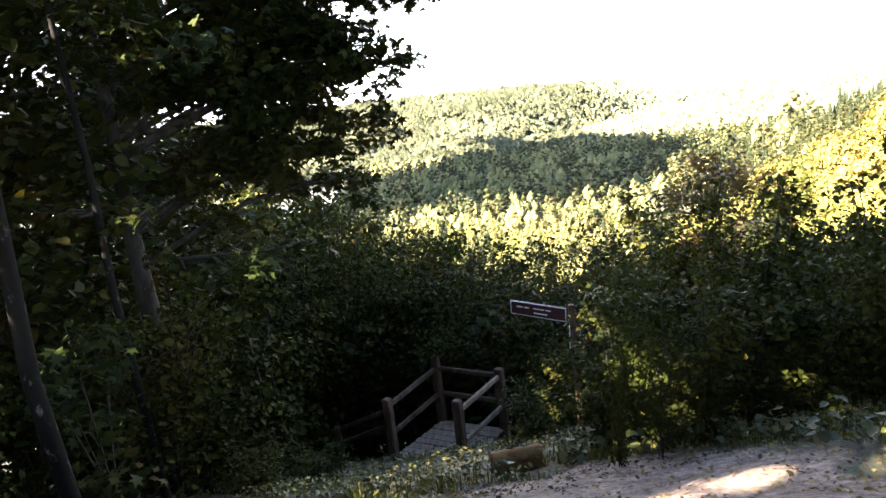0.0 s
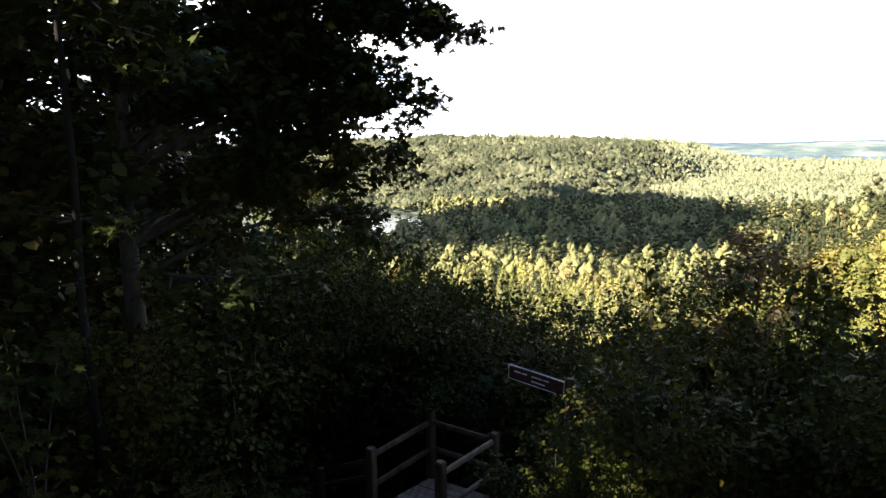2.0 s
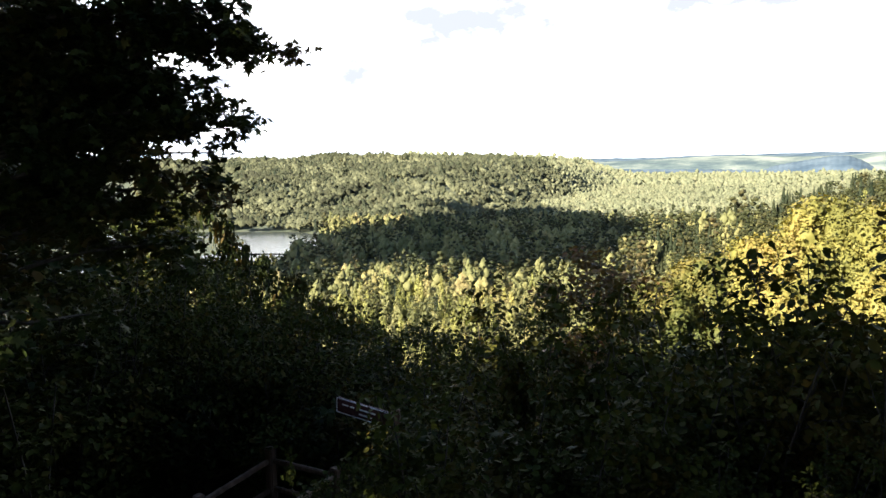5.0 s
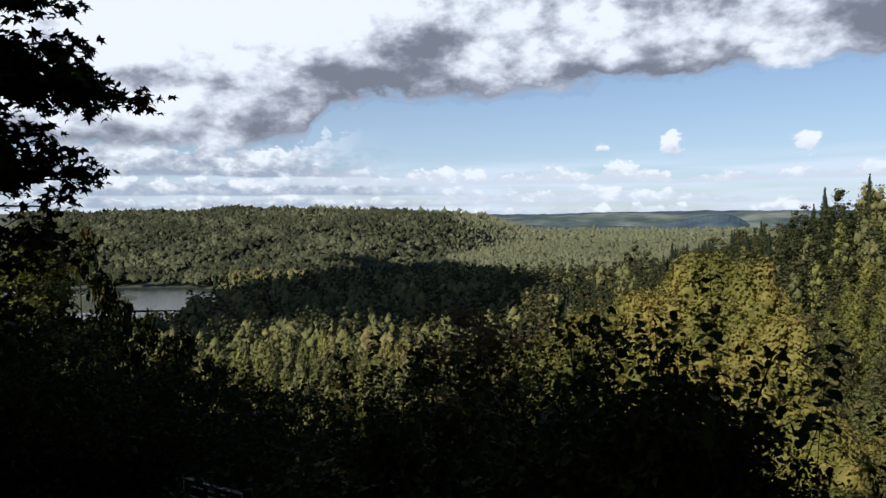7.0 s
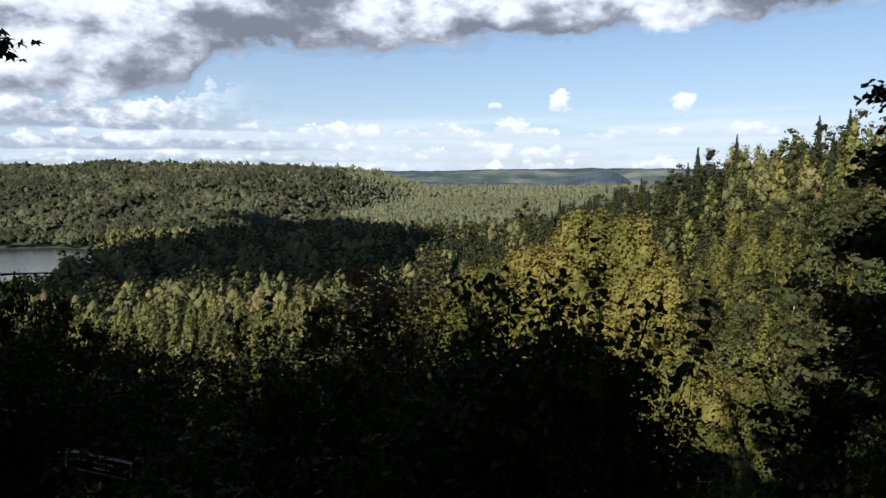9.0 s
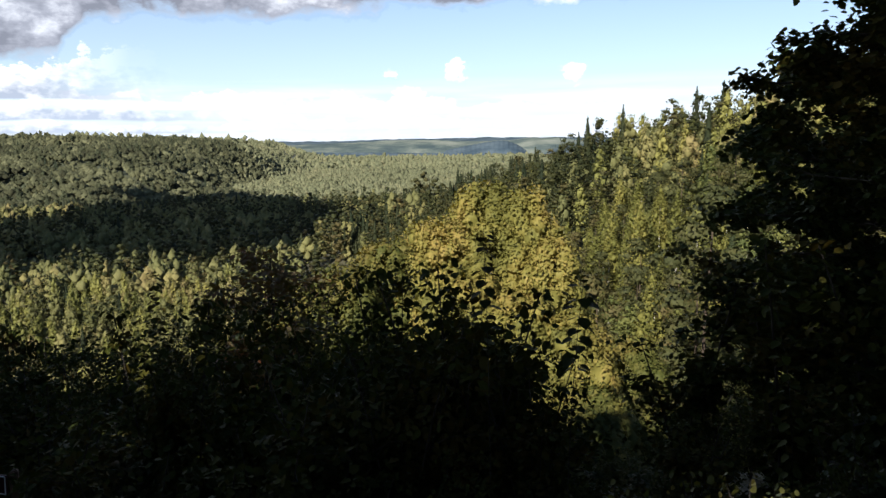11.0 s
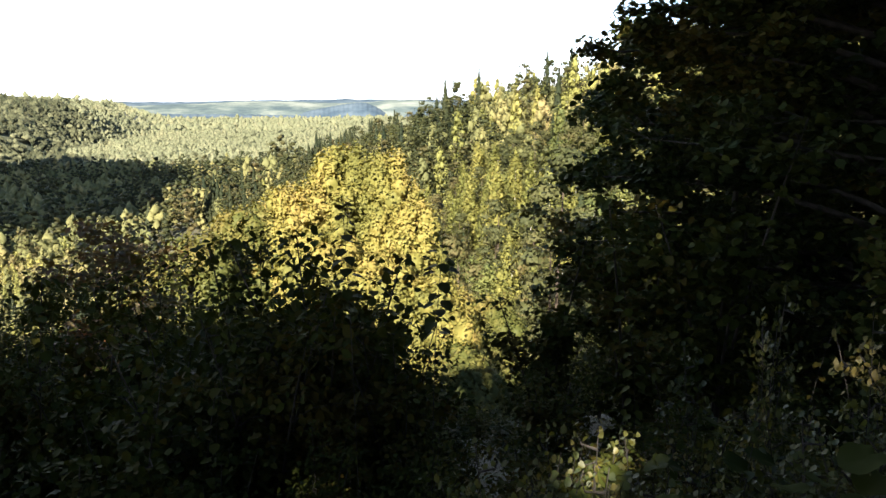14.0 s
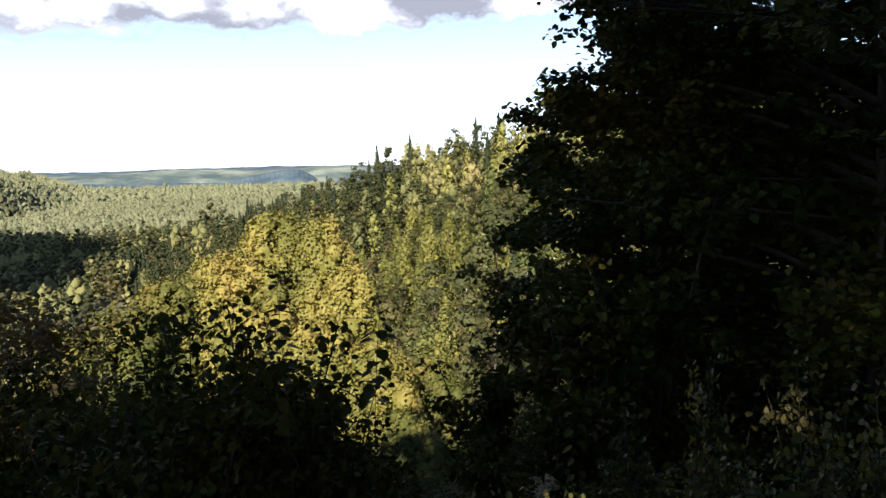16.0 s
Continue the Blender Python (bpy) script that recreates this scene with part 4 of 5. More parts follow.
# young growth on the near bank leaves the water open to view
far_off = np.hypot(val[:, 0], val[:, 1])
turn = az_of(val[:, 0] - 2.6, val[:, 1] - 1.8)
drop = np.tan(np.radians(np.interp(turn, [-19, -16.4, -15.7, -14.8], [7.4, 7.2, 6.0, 4.5])))
room = (1.5 - drop * far_off - height(val[:, 0], val[:, 1])) / 19.0
bank = (turn < -14.8) & (far_off > 350) & (val[:, 1] < 700)
val[:, 2] = np.where(bank, np.clip(room, 0.12, val[:, 2]), val[:, 2])
kind = rw.uniform(0, 1, len(val)) + 0.3 * wobble(val[:, 0], val[:, 1], 40, 1.0)
# pine share raised eastward: darker trees in place of cloud shade
kind = kind + np.interp(turn, [9, 13, 30], [0.0, 0.45, 0.45])
plant_woods("valley_broadleaf_woods", val[kind < 0.62], [lambda r: crown_template(r, 14, 4.8, 60, 0.95, 0.4, 6, 0.0, 1.05, True, 1.3), lambda r: crown_template(r, 16, 4.0, 60, 0.85, 0.35, 6, 0.3, 1.05, True, 1.5)], WOODS, 41, "mixed green and yellowing woods on the valley floor", soft=0.5)
keep = val[kind >= 0.62]
cut = rw.uniform(0, 1, len(keep)) < 0.85
plant_woods("valley_pine_woods", keep[cut], [lambda r: pine_template(r, 18, 3.4, 50, 1.0, 0.85)], PINEW, 42, "pine woods on the valley floor")
plant_woods("valley_spruce_woods", keep[~cut], [lambda r: spruce_template(r, 16, 3.9, 40, 0.9, 0.85)], SPRUCEW, 43, "dark spruces among the valley woods")
# a row of tall spruces along the nose of the spur
rn = np.random.default_rng(44)
nose = []
for (x0, y0, z0), (x1, y1, z1) in zip(NOSE[1:], NOSE[2:]):
    for u in np.arange(0, 1, 4.6 / math.hypot(x1 - x0, y1 - y0)):
        for off in (-7, -1, 6):
            nose.append((x0 + u * (x1 - x0) + rn.normal(0, 2.2), y0 + u * (y1 - y0) + off + rn.normal(0, 2.2), rn.uniform(0.62, 1.18)))
plant_woods("nose_spruce_woods", np.array(nose), [lambda r: spruce_template(r, 17, 3.2, 160, 0.7, 0.8)], SPRUCEW, 45, "row of dark pointed spruces along a low ridge")


def clearing(x, y):
    """Meadow strips along the foot of the far slope."""
    return (np.abs(wobble(x, y, 85, 6.0)) < 0.03) | ((np.abs(x + 20) < 75) & (np.abs(y - 985 - 0.25 * x) < 14)) | (seg_dist(x, y, (-262, 775), (-150, 925)) < 11)


def beyond_keep(x, y):
    d = np.hypot(x, y)
    back = np.interp(az_of(x, y), [-27, -5, 5, 12], [1420, 1420, 1620, 1620])
    return in_view(x, y, -27, 36) & (d >= 755) & (d < back) & (river_dist(x, y) > 40) & ~clearing(x, y)


bey = scatter(rw, (-950, 560, 930, 1620), 7.6, beyond_keep)
bey[:, 2] = (0.45 + 0.55 * bey[:, 2]) * (1 + 0.22 * wobble(bey[:, 0], bey[:, 1], 33, 5.0))
mixed = wobble(bey[:, 0], bey[:, 1], 26, 1.0) + 0.6 * wobble(bey[:, 0], bey[:, 1], 11, 7.0)
kind = rw.uniform(0, 1, len(bey)) + 0.42 * mixed
far_end = az_of(bey[:, 0], bey[:, 1]) > 6 + 3 * wobble(bey[:, 0], bey[:, 1], 60, 2.0)
pale = far_end & (rw.uniform(0, 1, len(bey)) < 0.9)
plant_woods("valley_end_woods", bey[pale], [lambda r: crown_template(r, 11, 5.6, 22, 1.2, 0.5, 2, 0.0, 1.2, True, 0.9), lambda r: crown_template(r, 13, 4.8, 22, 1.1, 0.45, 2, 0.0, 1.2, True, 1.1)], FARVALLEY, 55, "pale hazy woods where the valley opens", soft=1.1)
bey, kind = bey[~pale], kind[~pale]
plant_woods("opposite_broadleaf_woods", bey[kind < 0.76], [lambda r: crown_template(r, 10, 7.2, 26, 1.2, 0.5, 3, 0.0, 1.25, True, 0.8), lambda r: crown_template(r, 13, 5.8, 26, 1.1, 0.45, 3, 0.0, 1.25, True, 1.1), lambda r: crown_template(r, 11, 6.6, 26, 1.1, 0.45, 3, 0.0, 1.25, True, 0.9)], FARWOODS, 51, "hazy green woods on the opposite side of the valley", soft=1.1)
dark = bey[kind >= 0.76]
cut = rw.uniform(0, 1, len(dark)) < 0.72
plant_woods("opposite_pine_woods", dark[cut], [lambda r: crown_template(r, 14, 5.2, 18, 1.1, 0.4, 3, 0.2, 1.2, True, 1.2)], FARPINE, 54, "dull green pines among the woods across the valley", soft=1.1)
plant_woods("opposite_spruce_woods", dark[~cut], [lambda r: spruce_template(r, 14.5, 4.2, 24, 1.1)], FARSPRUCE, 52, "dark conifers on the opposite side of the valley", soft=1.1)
crest = scatter(rw, (-950, 900, 330, 1620), 9.0, lambda x, y: in_view(x, y, -27, 9) & (np.abs(np.hypot(x, y) - np.interp(az_of(x, y), [-27, -5, 5, 12], [1395, 1395, 1590, 1590])) < 16))
crest = crest[wobble(crest[:, 0], crest[:, 1], 14, 9.0) > -0.25]
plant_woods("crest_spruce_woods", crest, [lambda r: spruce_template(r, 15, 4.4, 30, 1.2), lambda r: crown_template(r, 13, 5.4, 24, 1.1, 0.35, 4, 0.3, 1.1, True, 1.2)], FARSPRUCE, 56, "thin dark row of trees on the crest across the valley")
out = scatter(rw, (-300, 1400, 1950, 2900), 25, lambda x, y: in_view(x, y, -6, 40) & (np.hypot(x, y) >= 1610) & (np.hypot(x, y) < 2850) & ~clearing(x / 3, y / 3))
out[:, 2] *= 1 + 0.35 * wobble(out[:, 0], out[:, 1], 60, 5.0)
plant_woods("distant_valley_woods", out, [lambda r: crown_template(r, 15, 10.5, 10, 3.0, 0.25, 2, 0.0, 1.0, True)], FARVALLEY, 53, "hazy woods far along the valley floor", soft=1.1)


# ---- trees near the viewpoint ----
MX, MY = -6.3, 10.2
REACH = [(-0.98, 12.16, 3.36), (-1.44, 11.99, 3.55), (-1.86, 11.82, 3.96), (-1.83, 11.84, 4.6), (-1.7, 11.89, 2.28), (-2.13, 11.71, 2.44), (-2.48, 11.55, 2.9), (-2.43, 11.57, 3.84), (-2.6, 11.6, 4.9), (-3.3, 11.3, 5.2), (-1.94, 11.99, 2.2), (-2.2, 11.91, 1.82), (-2.27, 11.89, 1.3), (-2.57, 11.79, 0.97), (-2.82, 11.71, 2.63), (-2.41, 11.84, 3.46), (-2.31, 11.88, 2.85), (-3.16, 11.57, 3.66), (-3.23, 11.54, 2.95), (-3.3, 11.51, 2.16), (-3.09, 11.6, 1.54), (-3.61, 11.38, 0.97), (-2.77, 11.72, 0.4), (-3.71, 11.34, 3.34), (-3.93, 11.23, 2.55), (-4.66, 10.84, 2.22), (-4.3, 11.04, 1.03), (-5.3, 10.4, 3.0)]
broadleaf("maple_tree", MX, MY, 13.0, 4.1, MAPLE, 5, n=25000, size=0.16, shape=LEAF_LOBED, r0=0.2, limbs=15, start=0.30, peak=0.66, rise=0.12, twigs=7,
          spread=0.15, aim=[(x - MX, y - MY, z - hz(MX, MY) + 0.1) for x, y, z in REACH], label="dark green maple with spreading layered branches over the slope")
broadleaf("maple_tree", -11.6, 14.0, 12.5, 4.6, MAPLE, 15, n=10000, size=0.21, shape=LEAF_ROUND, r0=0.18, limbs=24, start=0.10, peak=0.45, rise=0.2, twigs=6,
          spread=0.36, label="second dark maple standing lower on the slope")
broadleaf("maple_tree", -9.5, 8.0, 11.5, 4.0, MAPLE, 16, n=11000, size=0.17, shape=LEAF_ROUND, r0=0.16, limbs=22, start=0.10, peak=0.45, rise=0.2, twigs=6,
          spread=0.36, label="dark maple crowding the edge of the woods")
second = [o for o in scene.objects if o.name == "maple_tree.001"][0]
for x, y, a, k, tall in [(-14.5, 10.5, 70, 1.3, 1.3), (-14.0, 16.5, 200, 1.2, 1.2), (-18.5, 14.0, 310, 1.35, 1.35), (-11.5, 6.2, 140, 1.25, 1.25), (-10.8, 12.0, 20, 1.1, 1.1),
                         (-13.2, 20.5, 255, 0.95, 1.0)]:
    c = copy_thing(second, pose(x, y, hz(x, y) - 0.1, 0, 0, a))
    c.scale = (k, k, tall)
# maples far down the slope, shaded by dark leaf colour, with their top heights
lower = broadleaf("maple_tree", -30.5, 40.0, 12.8, 4.6, MAPLE, 17, n=3600, size=0.36, shape=LEAF_ROUND, r0=0.18, limbs=20, start=0.10, peak=0.45, rise=0.2, twigs=5,
                  spread=0.4, sides=4, label="tall maple far down the slope, darkened by colour for shade")
for x, y, a, k, top in [(-19.4, 53.2, 330, 0.75, 0.9), (-17.6, 54.2, 45, 0.62, -3.4), (-15.3, 55.0, 160, 0.60, -5.6), (-13.2, 55.6, 250, 0.60, -7.3), (-10.8, 56.2, 90, 0.60, -9.2), (-8.6, 56.7, 200, 0.60, -10.8),
                        (-6.0, 57.0, 20, 0.60, -12.4), (-22.5, 51.5, 120, 0.9, -1.5), (-25.5, 47.5, 280, 0.9, -0.5), (-20.5, 47.0, 10, 0.8, 0.5), (-16.5, 49.0, 75, 0.7, -5.5), (-13.0, 49.5, 190, 0.7, -8.0), (-28.5, 43.0, 230, 1.0, 0.5),
                        (-14.3, 29.0, 100, 1.05, -2.0), (-9.8, 26.0, 330, 0.8, -2.6), (-7.4, 25.5, 45, 0.55, -3.4), (-4.6, 24.5, 160, 0.50, -4.6), (-2.2, 24.0, 90, 0.50, -5.0)]:
    g = hz(x, y) - 0.1
    c = copy_thing(lower if y > 40 else second, pose(x, y, g, 0, 0, a))
    c.scale = (k, k, (top - g) / 12.8)
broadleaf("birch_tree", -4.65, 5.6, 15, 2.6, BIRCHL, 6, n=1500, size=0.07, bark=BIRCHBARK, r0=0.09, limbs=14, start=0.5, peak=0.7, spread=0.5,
          label="birch with pale-flecked bark blackened to stand for shade")
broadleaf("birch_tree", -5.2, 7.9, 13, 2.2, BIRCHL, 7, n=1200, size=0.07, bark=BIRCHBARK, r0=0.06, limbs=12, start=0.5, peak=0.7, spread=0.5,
          label="slender birch stem with bark blackened to stand for shade")
LINDEN_REACH = [(10.04, 7.95, 3.97), (10.27, 7.66, 3.54), (9.87, 8.15, 3.05), (9.99, 8.01, 2.74), (9.6, 8.44, 2.53), (9.79, 8.24, 2.14), (9.73, 8.3, 1.59), (9.62, 8.42, 0.88), (9.78, 8.24, 0.39), (9.34, 8.71, -0.1),
                (9.15, 8.88, -0.76), (9.45, 8.6, -1.27), (10.23, 7.71, 2.19), (10.44, 7.42, 3.3), (10.23, 7.71, 1.03), (9.99, 8.01, -0.59)]
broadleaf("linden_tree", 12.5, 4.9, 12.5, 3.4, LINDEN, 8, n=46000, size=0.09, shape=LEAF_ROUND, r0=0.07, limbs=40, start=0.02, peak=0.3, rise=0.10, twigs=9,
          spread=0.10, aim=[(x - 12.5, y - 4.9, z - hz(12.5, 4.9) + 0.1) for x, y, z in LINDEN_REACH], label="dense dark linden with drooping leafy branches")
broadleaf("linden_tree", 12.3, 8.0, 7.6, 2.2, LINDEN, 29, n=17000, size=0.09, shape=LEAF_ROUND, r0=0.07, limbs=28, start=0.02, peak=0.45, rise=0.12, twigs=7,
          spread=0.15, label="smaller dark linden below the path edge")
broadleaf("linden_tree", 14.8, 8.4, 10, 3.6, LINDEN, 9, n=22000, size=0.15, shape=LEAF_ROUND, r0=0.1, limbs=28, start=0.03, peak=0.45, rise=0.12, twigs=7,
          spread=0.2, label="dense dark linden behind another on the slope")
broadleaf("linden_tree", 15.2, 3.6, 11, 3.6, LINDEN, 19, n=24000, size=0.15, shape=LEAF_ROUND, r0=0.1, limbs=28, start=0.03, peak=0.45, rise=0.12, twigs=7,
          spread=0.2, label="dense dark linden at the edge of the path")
last = [o for o in scene.objects if o.name.startswith("linden_tree")][-1]
for x, y, a in [(16.6, 9.6, 30), (18.6, 7.2, 80), (17.8, 11.4, 200), (19.5, 3.0, 300)]:
    copy_thing(last, pose(x, y, hz(x, y) - 0.1, 0, 0, a))


def maple_crown(rng, H, R, heads, low=0.22, pointed=0.55):
    """Autumn maple: heaped leaf clumps of hand-sized leaves on an egg-shaped crown that ends in upright heads."""
    f = (np.arange(heads) + rng.uniform(0, 1, heads)) / heads
    az = np.arange(heads) * 2.39996 + rng.normal(0, 0.3, heads)
    prof = np.minimum(1.0, (f + 0.25) * 2.2) * np.sqrt(np.clip(1 - (f / 1.03) ** (2.6 - pointed), 0, 1))
    rr = R * prof * np.sqrt(rng.uniform(0.45, 1.0, heads))
    C = np.stack([rr * np.cos(az), rr * np.sin(az), H * (low + (0.97 - low) * f) - 0.10 * rr], 1)
    S = rng.uniform(0.42, 0.78, heads) * (1.05 - 0.25 * f)
    n = heads * 120
    k = rng.integers(0, heads, n)
    d = unit(rng.normal(0, 1, (n, 3)) + np.array([0, 0, 0.30]))
    P = C[k] + d * (S[k] * rng.uniform(0.75, 1.3, n))[:, None] * np.array([1, 1, 1.25])
    out = unit(P - np.array([0, 0, H * 0.45]))
    core = lumps_mesh(C, S * 0.80, rng, 1.25)
    mass = chips(P, unit(0.75 * d + 0.6 * out), np.full(n, 0.17), rng)
    return joined(core, mass)


EYE = (2.63, 1.81, 1.89)
# bearing and height of the top over the horizon, distance, crown radius, leaf, how pointed
for k, (az, el, d, R, leaf, sharp) in enumerate([(25.9, -3.5, 37.5, 3.3, YELLOW, 1.0), (29.4, -4.1, 36.5, 2.4, YELLOW, 1.0), (21.6, -6.6, 36.0, 2.9, YELLOW, 0.4), (31.6, -8.2, 35.0, 2.3, YELLOW, 0.5),
                                                 (17.6, -8.3, 35.5, 2.8, OLIVE, 0.3), (13.6, -10.4, 34.0, 2.8, OLIVE, 0.3), (10.2, -12.3, 33.0, 2.2, OLIVE, 0.3), (24.0, -10.5, 33.0, 3.2, YELLOW, 0.2),
                                                 (29.0, -13.0, 32.0, 3.0, YELLOW, 0.2), (33.4, -15.0, 31.0, 2.6, YELLOW, 0.3), (35.3, -21.0, 29.0, 2.2, OLIVE, 0.3), (38.5, -16.5, 36.0, 2.4, OLIVE, 0.6)]):
    rng = np.random.default_rng(160 + k)
    x, y = EYE[0] + d * math.sin(radians(az)), EYE[1] + d * math.cos(radians(az))
    g = hz(x, y) - 0.1
    H = EYE[2] + d * math.tan(radians(el)) - g
    ob = empty("yellow_maple", x, y, g)
    groups, tips = branching(rng, H * 0.93, R * 0.8, 0.13, limbs=12, start=0.2, peak=0.45, rise=0.5, twigs=2)
    v, f = tubes(groups[0], 8)
    part("trunk", array_mesh("trunk", v, f, BARK, True), ob)
    for paths in groups[1:]:
        v, f = tubes(paths, 5)
        part("branch", array_mesh("branch", v, f, BARK, True), ob)
    low = max(0.12, 1 - 8.5 / H)
    v, f, nn = maple_crown(rng, H, R, int(52 * R), low, sharp)
    part("crown", array_mesh("crown", v, f, leaf, normals=nn), ob)
    tagged(ob, "maple in golden autumn leaf on the slope below" if leaf is YELLOW else "maple turning from olive green to yellow", "tree", "golden maples")
broadleaf("rowan_tree", 4.6, 16.5, -0.35 - hz(4.6, 16.5), 1.1, RUSSET, 71, n=3200, size=0.13, r0=0.05, limbs=18, start=0.3, peak=0.7, rise=0.9, spread=0.2,
          label="young tree with russet autumn leaves")
broadleaf("birch_tree", -16, 40, 20, 3.6, BIRCHL, 72, n=9000, size=0.22, bark=BIRCHBARK, r0=0.13, limbs=20, start=0.25, peak=0.5, rise=0.4, spread=0.5, puff=0.8,
          label="sunlit birch with hanging yellow-green leaves")


# trees behind the viewpoint, whose shade lies over the path
GAPS = [(5.5, 3.1, 0.6, 0.03), (4.66, 3.66, 0.45, 0.1), (6.9, 4.1, 0.8, 0.0), (8.9, 6.2, 1.1, 0.0),
        (0.4, 2.5, 0.0, 0.35), (0.85, 2.65, 0.0, 0.3), (1.4, 3.1, 0.0, 0.25), (-0.3, 6.5, -0.5, 0.3), (0.35, 6.2, -0.4, 0.3)]
oak = broadleaf("oak_tree", -4, -10, 18, 5.2, LINDEN, 90, n=1300, size=0.8, shape=LEAF_ROUND, r0=0.26, limbs=16, start=0.3, peak=0.6, spread=0.7, sides=5,
                label="tall oak shading the path at the viewpoint", group="trees behind the viewpoint", gaps=GAPS)
rt = np.random.default_rng(91)
for x, y in [(-16, -6), (-24, -3), (-1, -12), (5, -9), (11, -14), (-11, -17), (-29, -12), (0, -22), (-9, -28), (-34, 3), (-17, 3), (-26, 8), (6.0, -3.6), (9.5, -5.5), (14, -6), (20, -12), (26, -20)]:
    s = rt.uniform(0.85, 1.12)
    c = copy_thing(oak, pose(x, y, hz(x, y) - 0.1, 0, 0, rt.uniform(0, 360)))
    c.scale = (s, s, s)


# unseen wide oaks, added so that their crowns cut sky light over the path
for x, y, seed in [(-3.5, -8.5, 93), (4.5, -7.0, 94)]:
    broadleaf("oak_tree", x, y, 17, 9.0, LINDEN, seed, n=2600, size=0.85, shape=LEAF_ROUND, r0=0.3, limbs=22, start=0.56, peak=0.74, rise=0.16, twigs=5, spread=0.8, sides=5,
              label="unseen broad oak added to block sky light over the viewpoint", group="trees behind the viewpoint", gaps=GAPS)
# young oak added out of view to break up sun on path and shrubs
broadleaf("oak_tree", -3.7, -0.9, 8.6, 2.6, LINDEN, 97, n=620, size=0.5, shape=LEAF_ROUND, r0=0.1, limbs=10, start=0.35, peak=0.6, spread=0.5, sides=5,
          label="unseen thin-leaved young oak added to break up the sun on the path", group="trees behind the viewpoint", gaps=GAPS)

# another unseen young oak, added to darken the shrubs by the path
broadleaf("oak_tree", -5.4, -1.2, 9.0, 3.4, LINDEN, 98, n=900, size=0.5, shape=LEAF_ROUND, r0=0.1, limbs=14, start=0.4, peak=0.65, spread=0.5, sides=5,
          label="unseen young oak added to shade the shrubs beside the path", group="trees behind the viewpoint", gaps=GAPS)


# ---- shrubs on the slope ----
def shrub_template(name, H, R, n, size, leaf, seed, shape, label, category="shrub", stems=6, group="shrubs on the slope", flat=0.6, bushy=1.0, thick=0.018):
    rng = np.random.default_rng(seed)
    ob = empty(name, 0, 0, 0)
    tips, twigs = [], []
    for i in range(stems):
        az, reach = i * 2.4 + rng.normal(0, 0.4), R * rng.uniform(0.2, 0.75)
        u = np.linspace(0, 1, 6)
        h = H * rng.uniform(0.6, 1.0)
        st = np.stack([math.cos(az) * reach * u ** 1.5, math.sin(az) * reach * u ** 1.5, h * u], 1)
        v, f = tubes([(st, thick * (1 - 0.8 * u) + 0.003)], 4)
        part("stem", array_mesh("stem", v, f, BARK, True), ob)
        for j in range(11):
            g = rng.uniform(0.06, 0.98)
            p0 = np.array([np.interp(g, u, st[:, c]) for c in range(3)])
            a2 = rng.uniform(0, 2 * np.pi)
            l = R * rng.uniform(0.25, 0.6) * (1.15 - 0.7 * g) * bushy
            p1 = p0 + l * np.array([math.cos(a2), math.sin(a2), rng.uniform(0.0, 0.5)])
            twigs.append((np.array([p0, (p0 + p1) / 2 + rng.normal(0, 0.03, 3), p1]), np.array([0.008, 0.005, 0.002])))
            tips += [p1, (p0 + p1) / 2, p0 * 0.3 + p1 * 0.7]
        tips += [st[-1], st[-1] * 0.93 + st[-2] * 0.07, st[-2]]
    v, f = tubes(twigs, 3)
    tagged(part("twig_spray", array_mesh("twig_spray", v, f, BARK, True), ob), kind="stuff")
    v, f = leaves(clumps(np.array(tips), n, R * 0.10, rng, 0.5), size, rng, shape, flat=flat)
    part("foliage", array_mesh("foliage", v, f, leaf), ob)
    return tagged(ob, label, category, group)


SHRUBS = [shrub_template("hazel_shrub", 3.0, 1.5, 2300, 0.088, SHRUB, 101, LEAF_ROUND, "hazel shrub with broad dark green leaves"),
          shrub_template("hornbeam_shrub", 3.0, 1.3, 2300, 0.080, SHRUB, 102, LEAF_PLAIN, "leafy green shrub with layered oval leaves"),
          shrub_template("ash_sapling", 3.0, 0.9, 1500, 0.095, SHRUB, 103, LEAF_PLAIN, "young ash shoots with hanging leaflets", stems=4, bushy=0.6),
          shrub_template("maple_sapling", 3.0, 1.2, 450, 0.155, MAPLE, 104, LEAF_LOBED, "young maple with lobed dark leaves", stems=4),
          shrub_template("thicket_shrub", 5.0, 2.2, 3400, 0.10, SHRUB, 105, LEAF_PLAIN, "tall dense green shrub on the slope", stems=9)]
TALLS = [3.0, 3.0, 3.0, 3.0, 5.0]
used = [False] * len(SHRUBS)
rs = np.random.default_rng(110)


def set_shrub(x, y, top, k=None, wide=1.0):
    """Places a shrub so that it tops out at that height."""
    k = int(rs.integers(0, 4)) if k is None else k
    g = hz(x, y) - 0.05
    s = max(0.2, (top - g) / TALLS[k])
    w = max(0.5, min(1.3, s)) * wide
    m = pose(x, y, g, 0, 0, rs.uniform(0, 360))
    if used[k]:
        ob = copy_thing(SHRUBS[k], m)
    else:
        ob, used[k] = SHRUBS[k], True
        ob.matrix_basis = m
    ob.scale = (w, w, s)


